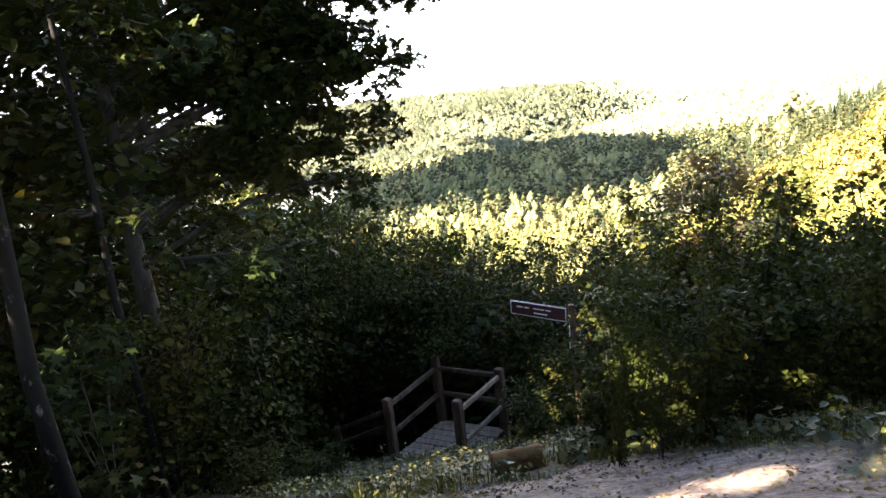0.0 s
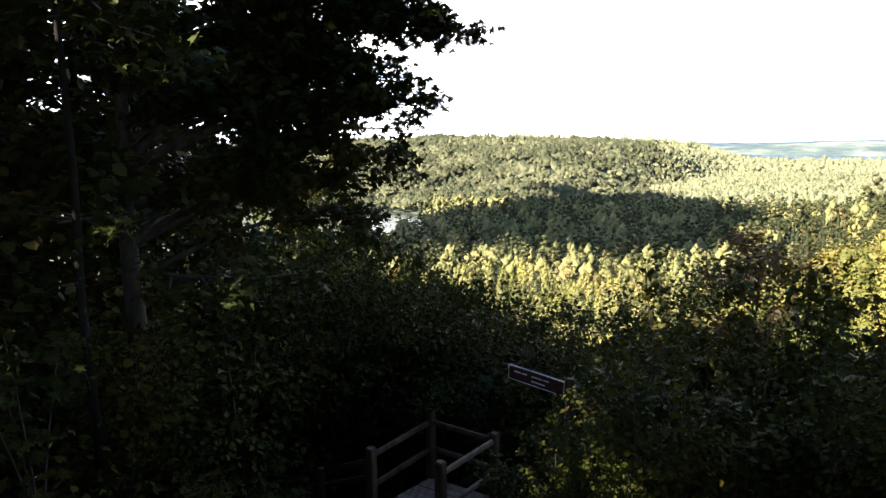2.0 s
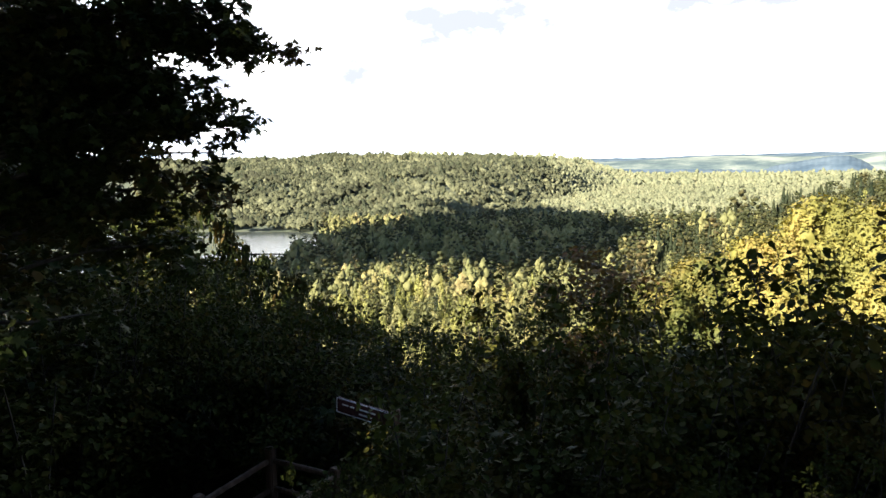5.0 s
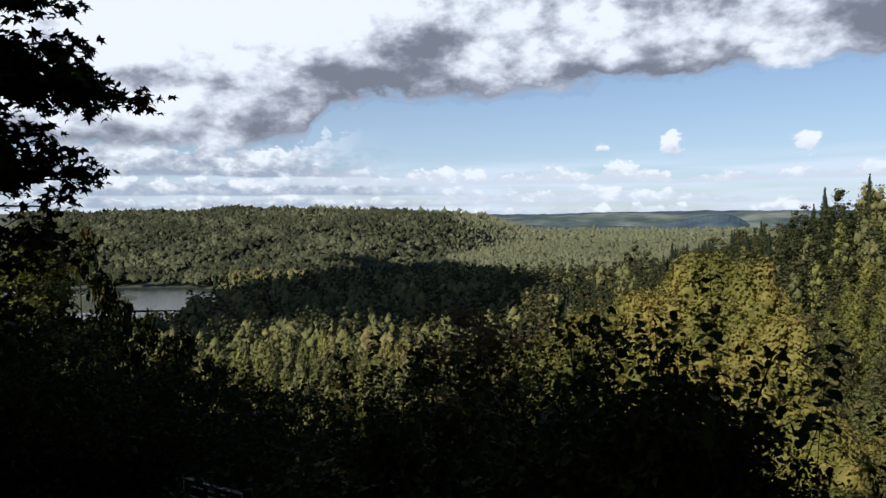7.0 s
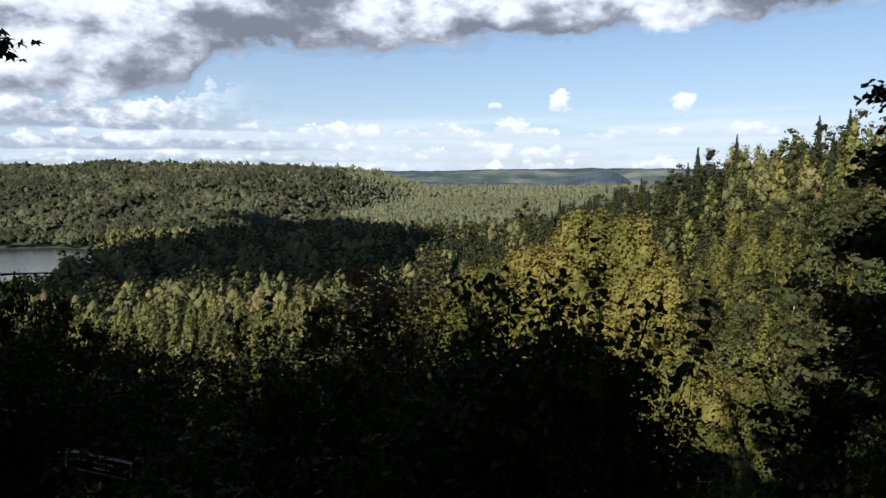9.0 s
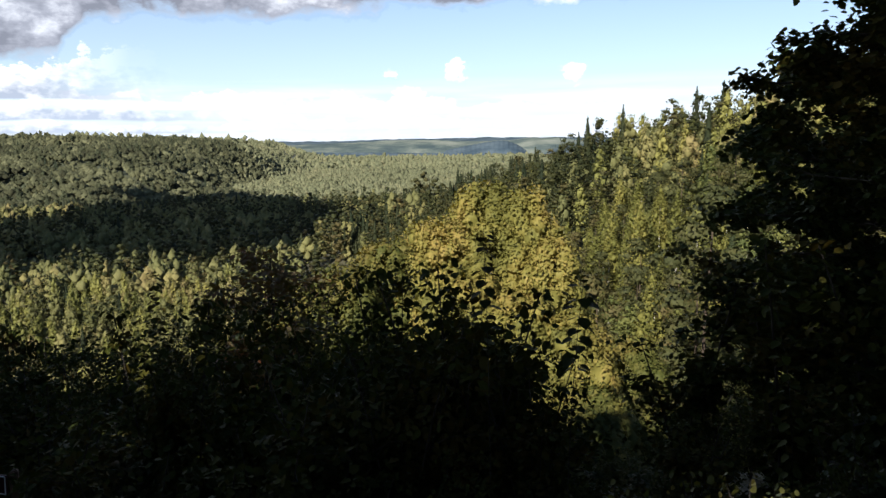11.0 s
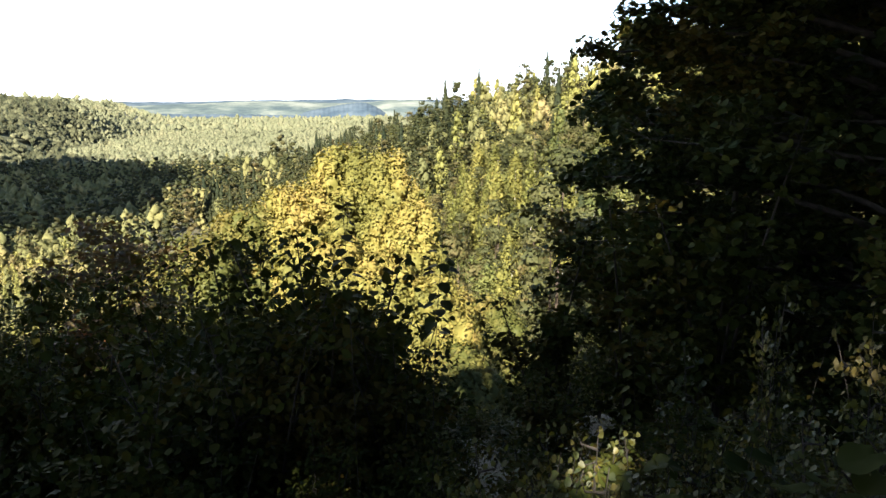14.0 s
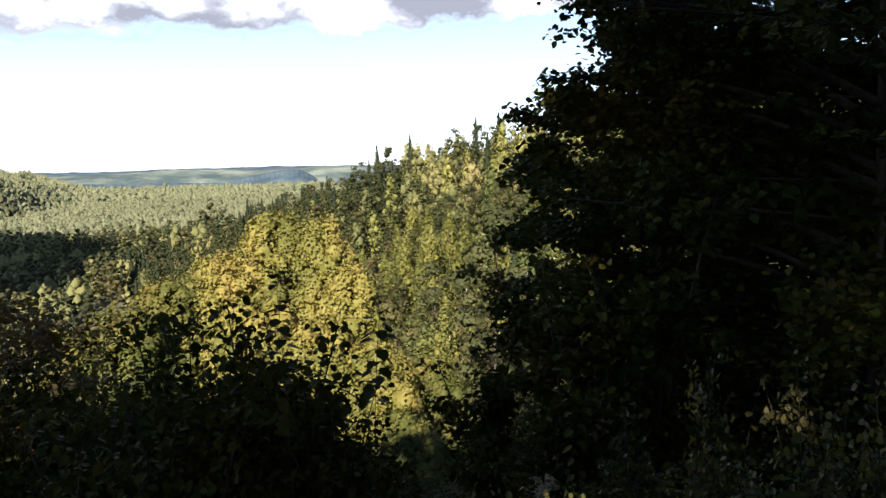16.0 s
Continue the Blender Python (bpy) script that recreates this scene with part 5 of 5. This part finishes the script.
for y in np.arange(3.2, 20.5, 1.5):
    for x in np.arange(-11.5, 15.0, 1.65):
        xx, yy = x + rs.uniform(-0.7, 0.7), y + rs.uniform(-0.6, 0.6)
        d = math.hypot(xx - 1.6, yy - 1.2)
        if d < 3.2 or (-4.6 < xx < 0.9 and yy < 14.6) or (-1.2 < xx < 5.2 and yy < 6.0):
            continue
        if xx < -6 and yy > 15:
            continue
        if math.hypot(xx - 11.7, yy - 4.9) < 1.2 or (xx > 5 and yy < 3.8):
            continue
        lift = 0.26 if xx > -2 else 0.17
        a = math.degrees(math.atan2(xx - 2.64, yy - 1.83))
        if 28 < a < 42:
            lift = 0.40
        set_shrub(xx, yy, 1.6 - lift * d - rs.uniform(0.0, 0.5 if 8 < a < 28 else 0.9))
for y in np.arange(15.8, 24.0, 1.9):
    for x in np.arange(-9.5, 5.5, 1.6):
        xx, yy = x + rs.uniform(-0.7, 0.7), y + rs.uniform(-0.6, 0.6)
        d = math.hypot(xx - 2.5, yy - 1.7)
        az = math.degrees(math.atan2(xx - 2.5, yy - 1.7))
        slope = np.interp(az, [-32, -20, -12, -4, 0, 4, 12], [0.10, 0.16, 0.245, 0.255, 0.235, 0.205, 0.195])
        set_shrub(xx, yy, 1.75 - slope * d - rs.uniform(0.0, 0.7), 4)
# low growth beside the stairs, and a tall bush under the linden
for x, y, top in [(-5.0, 9.2, -2.3), (-3.9, 8.0, -2.6), (-4.6, 10.6, -3.2), (-5.4, 11.8, -3.4), (-3.6, 9.6, -3.7), (-0.2, 9.4, -2.6), (0.3, 10.6, -2.7), (0.6, 12.6, -2.9), (-0.1, 14.2, -3.4), (1.2, 9.0, -1.6), (-2.6, 15.4, -3.3), (-4.2, 15.2, -3.3), (-1.2, 15.6, -3.3),
                  (8.9, 7.0, 1.0), (9.0, 5.9, 1.9), (8.6, 8.2, 0.3), (8.9, 3.9, 1.4), (2.2, 6.9, -0.3), (3.4, 7.3, -0.45), (4.6, 7.0, -0.5), (1.4, 7.6, -0.8), (0.75, 7.2, -1.0)]:
    set_shrub(x, y, top)


# low growth between the path and the ravine, and taller saplings against the valley
for x, y in [(4.6, 4.9), (5.2, 4.4), (5.0, 5.5), (4.2, 5.6), (5.6, 5.0), (3.6, 5.9), (5.9, 4.2), (6.2, 4.8), (5.5, 5.9), (6.3, 5.6), (4.7, 6.4), (7.0, 4.6)]:
    set_shrub(x, y, 1.55 - 0.43 * math.hypot(x - 2.6, y - 1.8) + rs.uniform(-0.1, 0.1), int(rs.integers(0, 2)), 0.8)
for x, y, q in [(2.7, 11.0, 0.172), (3.3, 10.0, 0.19), (3.9, 9.6, 0.195), (2.2, 12.0, 0.19), (4.4, 10.4, 0.205), (3.5, 12.2, 0.18)]:
    set_shrub(x, y, 1.65 - q * math.hypot(x - 2.6, y - 1.8), 2, 0.75)
for az, d, el in [(13, 9.0, 16), (20, 8.6, 15.5), (23, 9.4, 14.0), (26, 8.8, 15.5), (28.5, 9.8, 16.5), (24.5, 11.2, 14.5)]:
    set_shrub(2.63 + d * math.sin(radians(az)), 1.81 + d * math.cos(radians(az)), 1.85 - d * math.tan(radians(el)), 4, 0.8)
set_shrub(0.65, 5.6, -0.3, 2, 0.5)
set_shrub(1.05, 5.7, -0.4, 1, 0.5)
set_shrub(1.35, 6.8, -0.2, 0, 0.8)
for x, y, top, k in [(4.9, 7.1, 0.95, 0), (4.3, 6.9, 0.65, 1), (5.3, 7.5, 0.7, 0), (5.45, 6.9, 0.4, 1), (3.75, 7.2, 0.35, 0), (4.6, 7.9, 0.75, 1), (3.2, 6.7, 0.05, 0), (5.2, 6.2, 0.15, 0)]:
    set_shrub(x, y, top, k, 0.85)


# ---- tall leafy shoots standing above the shrubs ----
def shoot(x, y, top, leaf=0.13, n=15, seed=0, mat=None, bend=0.25, label="tall shoot with broad hanging leaves", span=1.5):
    rng = np.random.default_rng(seed)
    g = hz(x, y) - 0.03
    H = top - g
    ob = empty("leafy_shoot", x, y, g)
    u = np.linspace(0, 1, 9)
    a = rng.uniform(0, 2 * np.pi)
    st = np.stack([math.cos(a) * bend * H * 0.5 * u ** 3, math.sin(a) * bend * H * 0.5 * u ** 3, H * (u - 0.04 * bend * u ** 4)], 1)
    v, f = tubes([(st, 0.003 * (1 - 0.7 * u) + 0.001)], 5)
    part("stem", array_mesh("stem", v, f, BARK, True), ob)
    w = np.linspace(max(0.15, 1 - span / H), 1.0, n)
    P = np.stack([np.interp(w, u, st[:, c]) for c in range(3)], 1)
    for k, p in enumerate(P):
        # every leaf is built where it hangs, so that it can be picked apart
        az = k * 2.4 + rng.normal(0, 0.4)
        fwd = unit(np.array([math.cos(az), math.sin(az), -0.45 + rng.normal(0, 0.2)]))
        side = unit(np.cross(fwd, np.array([0, 0, 1.0])))
        nor = np.cross(side, fwd)
        sz = leaf * rng.uniform(0.7, 1.2) * (0.65 if k > n - 3 else 1)
        lv, lf = LEAF_ROUND
        q = p + fwd * 0.03
        part("leaf", array_mesh("leaf", q + sz * (lv[:, 0:1] * side + lv[:, 1:2] * fwd + lv[:, 2:3] * nor), lf, mat or SHRUB), ob)
    tagged(ob, label, "plant", "leafy shoots")


for k, (x, y, top, size, n) in enumerate([(4.40, 5.40, 1.34, 0.115, 7), (4.90, 5.30, 1.12, 0.12, 7), (2.38, 14.75, -0.45, 0.24, 16), (2.9, 14.3, -0.75, 0.22, 14), (3.07, 9.9, -0.15, 0.18, 16), (3.5, 9.4, -0.4, 0.16, 14), (3.25, 7.3, -0.25, 0.14, 15),
                                          (2.0, 12.5, -0.7, 0.2, 15), (1.9, 9.2, -0.7, 0.15, 14), (3.6, 8.2, 0.0, 0.14, 15), (6.6, 5.0, 1.0, 0.11, 15), (3.7, 6.3, 0.1, 0.12, 14),
                                          (5.6, 4.0, 0.45, 0.09, 14), (5.2, 3.3, 0.6, 0.10, 13), (5.9, 3.5, 0.6, 0.09, 13), (6.4, 3.0, 0.75, 0.10, 13), (4.9, 3.7, 0.35, 0.09, 13), (6.9, 3.9, 0.7, 0.09, 13), (7.4, 3.1, 0.9, 0.10, 13), (5.0, 2.9, 0.7, 0.14, 9),
                                          (6.2, 4.5, 0.4, 0.085, 13), (7.0, 3.4, 0.8, 0.085, 13), (7.8, 3.6, 1.0, 0.09, 13), (5.5, 2.7, 0.65, 0.085, 12)]):
    shoot(x, y, top - (0.18 if y < 5 else 0.0), size * (0.55 if y < 5 else 0.72), n + (16 if y < 5 else 18), 400 + k, MAPLE if k < 2 else [SHRUB, HERB, SHRUB][k % 3] if y < 5 else SHRUB, span=0.62 if k < 2 else 1.5)


# small-leaved seedlings in the sun flecks beside the path
seedling = shrub_template("lime_seedling", 1.2, 0.5, 720, 0.036, HERB, 106, LEAF_ROUND, "small-leaved lime seedling in a fleck of sun", "plant", 5, "seedlings beside the path", 0.5, 0.9, 0.003)
rq = np.random.default_rng(107)
for k, (x, y, top) in enumerate([(5.46, 3.1, 0.62), (5.9, 3.1, 0.85), (6.0, 3.5, 0.5), (4.66, 3.66, 0.52), (4.5, 3.85, 0.48), (4.85, 3.5, 0.5), (4.4, 4.0, 0.45), (5.0, 3.95, 0.5), (4.7, 3.4, 0.40), (5.1, 3.2, 0.40), (7.0, 4.2, 0.8), (6.4, 2.9, 0.9), (5.2, 3.8, 0.38), (4.5, 3.75, 0.35),
                                 (6.2, 4.2, 0.5), (5.6, 3.6, 0.5), (6.7, 3.4, 0.85), (4.2, 3.9, 0.4), (5.0, 4.2, 0.35)]):
    g = hz(x, y) - 0.03
    c = seedling if k == 0 else copy_thing(seedling, pose(x, y, g, 0, 0, rq.uniform(0, 360)))
    if k == 0:
        c.location = (x, y, g)
    c.scale = (0.8, 0.8, (top - g) / 1.2)


# broad ground leaves in front of the seedlings
def burdock(x, y, top, seed, count=6, size=0.115):
    rng = np.random.default_rng(seed)
    g = hz(x, y) - 0.02
    ob = empty("burdock_plant", x, y, g)
    for i in range(count):
        az = i * 2.4 + rng.uniform(-0.4, 0.4)
        out, up = rng.uniform(0.08, 0.22), (top - g) * rng.uniform(0.75, 1.0)
        u = np.linspace(0, 1, 6)
        st = np.stack([math.cos(az) * out * u ** 1.6, math.sin(az) * out * u ** 1.6, up * u], 1)
        v, f = tubes([(st, 0.004 - 0.0015 * u)], 5)
        part("stalk", array_mesh("stalk", v, f, HERB, True), ob)
        # heart-shaped blade with a sunken midrib and a wavy rim
        a = np.linspace(0, 2 * np.pi, 25)[:-1]
        r = 0.62 + 0.30 * np.cos(a) - 0.16 * np.exp(-((a - np.pi) / 0.35) ** 2)
        L = size * rng.uniform(0.8, 1.2)
        fwd = unit(np.array([math.cos(az), math.sin(az), rng.uniform(-0.6, -0.15)]))
        side = unit(np.cross(fwd, np.array([0, 0, 1.0])))
        nor = np.cross(side, fwd)
        V = [st[-1]]
        for q in (0.5, 1.0):
            px, py = q * r * np.cos(a), q * r * np.sin(a)
            h = 0.16 * np.abs(py) - 0.12 * px ** 2 + (0.05 * np.sin(5 * a + rng.uniform(0, 6)) if q == 1.0 else 0)
            V += list(st[-1] + L * (px[:, None] * fwd + py[:, None] * side + h[:, None] * nor))
        k = np.arange(24)
        F = np.concatenate([np.stack([np.zeros(24, int), 1 + k, 1 + (k + 1) % 24], 1),
                            np.stack([1 + k, 25 + k, 25 + (k + 1) % 24], 1), np.stack([1 + k, 25 + (k + 1) % 24, 1 + (k + 1) % 24], 1)])
        part("leaf", array_mesh("leaf", np.array(V), F, SHRUB, True), ob)
    tagged(ob, "broad-leaved burdock with drooping dull green leaves", "plant", "broad-leaved plants beside the path")


for k, (x, y, top) in enumerate([(4.75, 3.15, 0.40), (5.05, 2.95, 0.50), (4.5, 3.3, 0.32), (5.5, 2.85, 0.58), (5.2, 3.5, 0.40), (4.95, 3.7, 0.30)]):
    burdock(x, y, top, 120 + k)


# weeds at the path edge
rg = np.random.default_rng(450)
for k in range(46):
    a = rg.uniform(-0.5, 2.2)
    r = rg.uniform(1.05, 1.5)
    x, y = 0.45 + 1.5 * r * math.cos(a), 4.1 + 2.0 * r * math.sin(a)
    shoot(x, y, hz(x, y) + rg.uniform(0.12, 0.42), rg.uniform(0.06, 0.13), int(rg.integers(6, 11)), 460 + k, HERB, 0.5, "low leafy weed at the path edge")


# ---- stairs platform, rails and sign ----
def beam(name, a, b, w, h, parent, mat=WOOD, label="", bevel=0.012, roll=0.0):
    """A squared timber from a to b with eased edges."""
    a, b = Vector(a), Vector(b)
    L = (b - a).length
    bm = bmesh.new()
    bmesh.ops.create_cube(bm, size=1.0, matrix=Matrix.Diagonal((w, h, L, 1)))
    bmesh.ops.bevel(bm, geom=bm.edges[:], offset=bevel, segments=2, affect="EDGES")
    ob = new(name, bm_mesh(name, bm, mat))
    ob.parent = parent
    ob.matrix_basis = Matrix.Translation((a + b) / 2) @ (b - a).to_track_quat("Z", "Y").to_matrix().to_4x4() @ pose(0, 0, 0, 0, 0, roll)
    if label:
        tagged(ob, label)
    return ob


DECK = -5.37
CORNERS = {"a": (-3.03, 12.30), "d": (-1.55, 11.65), "c": (-0.80, 13.20), "b": (-2.20, 13.78)}


def build_platform():
    ob = empty("stair_landing", -1.9, 12.7, hz(-1.9, 12.7))
    inv = ob.matrix_basis.inverted()

    def p(x, y, z):
        return inv @ Vector((x, y, z))
    ca, cd, cc, cb = (Vector(CORNERS[k]) for k in "adcb")
    turn = math.degrees(math.atan2(cd.y - ca.y, cd.x - ca.x))
    for k, top in (("a", -4.10), ("d", -3.93), ("c", -4.01), ("b", -3.87)):
        x, y = CORNERS[k]
        low = min(hz(x, y), DECK) - 0.35
        beam("post", p(x, y, low), p(x, y, top), 0.17, 0.17, ob, WOOD, "squared weathered post", 0.02, turn)
    for k0, k1, z0, z1 in (("b", "c", -4.13, -4.17), ("b", "c", -4.70, -4.75), ("d", "c", -4.17, -4.17), ("d", "c", -4.85, -4.85), ("a", "b", -4.27, -4.13), ("a", "b", -4.87, -4.73)):
        a, b = Vector(CORNERS[k0]), Vector(CORNERS[k1])
        # right-hand rails take the pale plank colour in place of light on them
        pale = k0 == "d"
        beam("rail", p(a.x, a.y, z0), p(b.x, b.y, z1), 0.075, 0.10, ob, PLANK if pale else WOOD, "timber rail in a paler wood for the light on it" if pale else "grey timber rail", 0.015)
    n = 8
    for i in range(n):
        f0, f1 = i / n, (i + 0.93) / n
        m0 = (ca.lerp(cb, (f0 + f1) / 2), cd.lerp(cc, (f0 + f1) / 2))
        dz = 0.006 * math.sin(i * 2.3)
        beam("plank", p(m0[0].x, m0[0].y, DECK + dz), p(m0[1].x, m0[1].y, DECK + dz), 0.195, 0.035, ob, PLANK, "", 0.006)
    for q in (0.12, 0.88):
        a, b = ca.lerp(cd, q), cb.lerp(cc, q)
        beam("joist", p(a.x, a.y, DECK - 0.10), p(b.x, b.y, DECK - 0.10), 0.08, 0.14, ob, WOOD, "", 0.008)
    tagged(ob, "weathered timber landing with post rails above the stairs", "landing")


build_platform()


def build_stair_rail():
    ob = empty("stair_handrail", -4.6, 13.3, hz(-4.6, 13.3))
    inv = ob.matrix_basis.inverted()

    def p(x, y, z):
        return inv @ Vector((x, y, z))
    spots = [(-4.45, 13.25, -5.10), (-5.65, 13.95, -5.75), (-6.9, 14.6, -6.45)]
    for x, y, z in spots:
        beam("post", p(x, y, hz(x, y) - 0.3), p(x, y, z), 0.13, 0.13, ob, WOOD, "", 0.02)
    pts = [(-3.03, 12.30, -4.27)] + spots
    for (x0, y0, z0), (x1, y1, z1) in zip(pts, pts[1:]):
        for drop in (0.12, 0.45):
            beam("rail", p(x0, y0 + 0.1, z0 - drop), p(x1, y1 + 0.1, z1 - drop), 0.07, 0.09, ob, WOOD, "", 0.012)
    tagged(ob, "dark timber handrail going down beside the stairs", "handrail")


build_stair_rail()


def build_sign():
    g = hz(0.62, 11.0)
    ob = empty("trail_sign", 0.62, 11.0, g)
    inv = ob.matrix_basis.inverted()

    def p(x, y, z):
        return inv @ Vector((x, y, z))
    beam("post", p(0.66, 11.06, g - 0.3), p(0.66, 11.06, -2.07), 0.10, 0.10, ob, WOOD, "dark timber post", 0.012)
    a, b = Vector((-0.36, 11.62, -2.19)), Vector((0.58, 11.06, -2.25))
    d = (b - a).normalized()
    bm = bmesh.new()
    bmesh.ops.create_cube(bm, size=1.0, matrix=Matrix.Diagonal(((b - a).length, 0.035, 0.25, 1)))
    bmesh.ops.bevel(bm, geom=bm.edges[:], offset=0.006, segments=2, affect="EDGES")
    board = new("board", bm_mesh("board", bm, SIGNRED))
    board.parent = ob
    x_ax = d
    y_ax = Vector((0, 0, 1)).cross(x_ax).normalized()
    z_ax = x_ax.cross(y_ax)
    m = Matrix((x_ax, y_ax, z_ax)).transposed().to_4x4()
    board.matrix_basis = inv @ Matrix.Translation((a + b) / 2) @ m
    tagged(board, "maroon painted sign board with a pale border")

    def strip(name, cx, cz, w, h, lift):
        q = bmesh.new()
        bmesh.ops.create_cube(q, size=1.0, matrix=Matrix.Translation((cx, -0.0175 - lift, cz)) @ Matrix.Diagonal((w, 0.006, h, 1)))
        o = new(name, bm_mesh(name, q, SIGNWHITE))
        o.parent = board
    L = (b - a).length
    strip("border", 0, 0.115, L - 0.02, 0.010, 0.004)
    strip("border", 0, -0.115, L - 0.02, 0.010, 0.004)
    strip("border", -L / 2 + 0.012, 0, 0.012, 0.22, 0.004)
    strip("border", L / 2 - 0.012, 0, 0.012, 0.22, 0.004)
    for cx, cz, w in ((-0.36, 0.03, 0.12), (-0.22, 0.03, 0.09), (0.02, 0.03, 0.20), (0.20, 0.03, 0.10), (0.05, -0.05, 0.26)):
        strip("lettering", cx, cz, w, 0.020, 0.004)
    beam("plate", p(0.58, 10.96, -2.83), p(0.60, 10.96, -2.42), 0.055, 0.012, ob, SIGNWHITE, "narrow white marker plate", 0.003)
    tagged(ob, "maroon trail sign on a timber post by the stairs", "sign")


build_sign()


def build_log():
    x, y = -0.3, 6.55
    ob = empty("cut_log", x, y, hz(x, y), 15)
    rng = np.random.default_rng(77)
    n, k = 22, 7
    V, F = [], []
    for j in range(k):
        u = j / (k - 1)
        r = 0.17 * (1 - 0.15 * u)
        for i in range(n):
            a = 2 * math.pi * i / n
            rr = r * (1 + 0.12 * math.sin(3 * a + 1 + 2 * u) + 0.07 * rng.normal())
            V.append((-0.26 + 0.52 * u + 0.01 * rng.normal(), rr * math.cos(a), 0.12 + rr * math.sin(a)))
    for j in range(k - 1):
        for i in range(n):
            F.append((j * n + i, (j + 1) * n + i, (j + 1) * n + (i + 1) % n, j * n + (i + 1) % n))
    part("bark", array_mesh("bark", V, F, LOGBARK, True), ob)
    for j, nm in ((0, "cut_face"), (k - 1, "cut_face")):
        ring = [V[j * n + i] for i in range(n)]
        c = np.mean(ring, 0)
        fv = [tuple(c)] + ring
        ff = [(0, i + 1, (i + 1) % n + 1) if j else (0, (i + 1) % n + 1, i + 1) for i in range(n)]
        part(nm, array_mesh(nm, fv, ff, PLANK), ob, "pale sawn end")
    tagged(ob, "short cut log lying in the grass by the path", "log")


build_log()


# ---- grass, herbs and fallen leaves round the path ----
def ground_points(rng, n, test, box):
    x0, y0, x1, y1 = box
    P = np.stack([rng.uniform(x0, x1, n), rng.uniform(y0, y1, n)], 1)
    P = P[test(P[:, 0], P[:, 1])]
    return np.column_stack([P, height(P[:, 0], P[:, 1])])


def worn(x, y):
    return ((x - 0.45) / 1.5) ** 2 + ((y - 4.1) / 2.0) ** 2


def off_log(x, y):
    return ~((np.abs(x + 0.3) < 0.42) & (y > 6.0) & (y < 6.75))


def build_grass():
    rng = np.random.default_rng(120)
    patch = lambda x, y: (worn(x, y) + 0.35 * wobble(x, y, 0.35, 2.0) > 1.05) & (worn(x, y) < 3.8) & (wobble(x, y, 0.5, 5.0) > -0.25) & off_log(x, y)
    P = ground_points(rng, 40000, patch, (-3, 1.5, 5, 9))
    n = len(P)
    az = rng.uniform(0, 2 * np.pi, n)
    L = rng.uniform(0.05, 0.30, n) ** 1.1 * (0.45 + 0.9 * (wobble(P[:, 0], P[:, 1], 0.3, 9.0) > 0.25))
    lean = rng.uniform(0.15, 0.6, n)
    out = np.stack([np.cos(az), np.sin(az), np.zeros(n)], 1)
    side = np.stack([-np.sin(az), np.cos(az), np.zeros(n)], 1)
    w = rng.uniform(0.003, 0.007, n)[:, None]
    up = np.array([0, 0, 1.0])
    mid = P + (L * 0.55)[:, None] * up + (L * lean * 0.3)[:, None] * out
    tip = P + (L * 0.85)[:, None] * up + (L * lean)[:, None] * out
    V = np.stack([P - side * w, P + side * w, mid + side * w * 0.8, mid - side * w * 0.8, tip], 1).reshape(-1, 3)
    b = (np.arange(n) * 5)[:, None]
    F = np.concatenate([b + np.array([0, 1, 2]), b + np.array([0, 2, 3]), b + np.array([3, 2, 4])])
    tagged(new("grass", array_mesh("grass", V, F, GRASS)), "thin green and dry grass along the path edge", "grass", kind="stuff")
    herb = lambda x, y: (worn(x, y) > 1.15) & (worn(x, y) < 16.0) & (wobble(x, y, 0.6, 3.0) > -0.35) & off_log(x, y)
    P = ground_points(rng, 42000, herb, (-8, 2.2, 11, 13))
    P[:, 2] += rng.uniform(0.02, 0.22, len(P))
    v, f = leaves(P, 0.055, rng, LEAF_PLAIN, 0.1, 0.5)
    tagged(new("ground_herbs", array_mesh("ground_herbs", v, f, HERB)), "low green herbs covering the ground under the shrubs", "plants", kind="stuff")
    P = ground_points(rng, 42000, lambda x, y: (worn(x, y) < 2.4) & (rng.uniform(0, 1, len(x)) < np.clip(worn(x, y), 0.22, 1.0)), (-4, -1, 8, 8))
    P[:, 2] += 0.012
    v, f = leaves(P, 0.034, rng, LEAF_PLAIN, 0.0, 0.75, 0.6)
    tagged(new("leaf_litter", array_mesh("leaf_litter", v, f, LITTER)), "scattered brown and yellow fallen leaves", "leaves", kind="stuff")


build_grass()
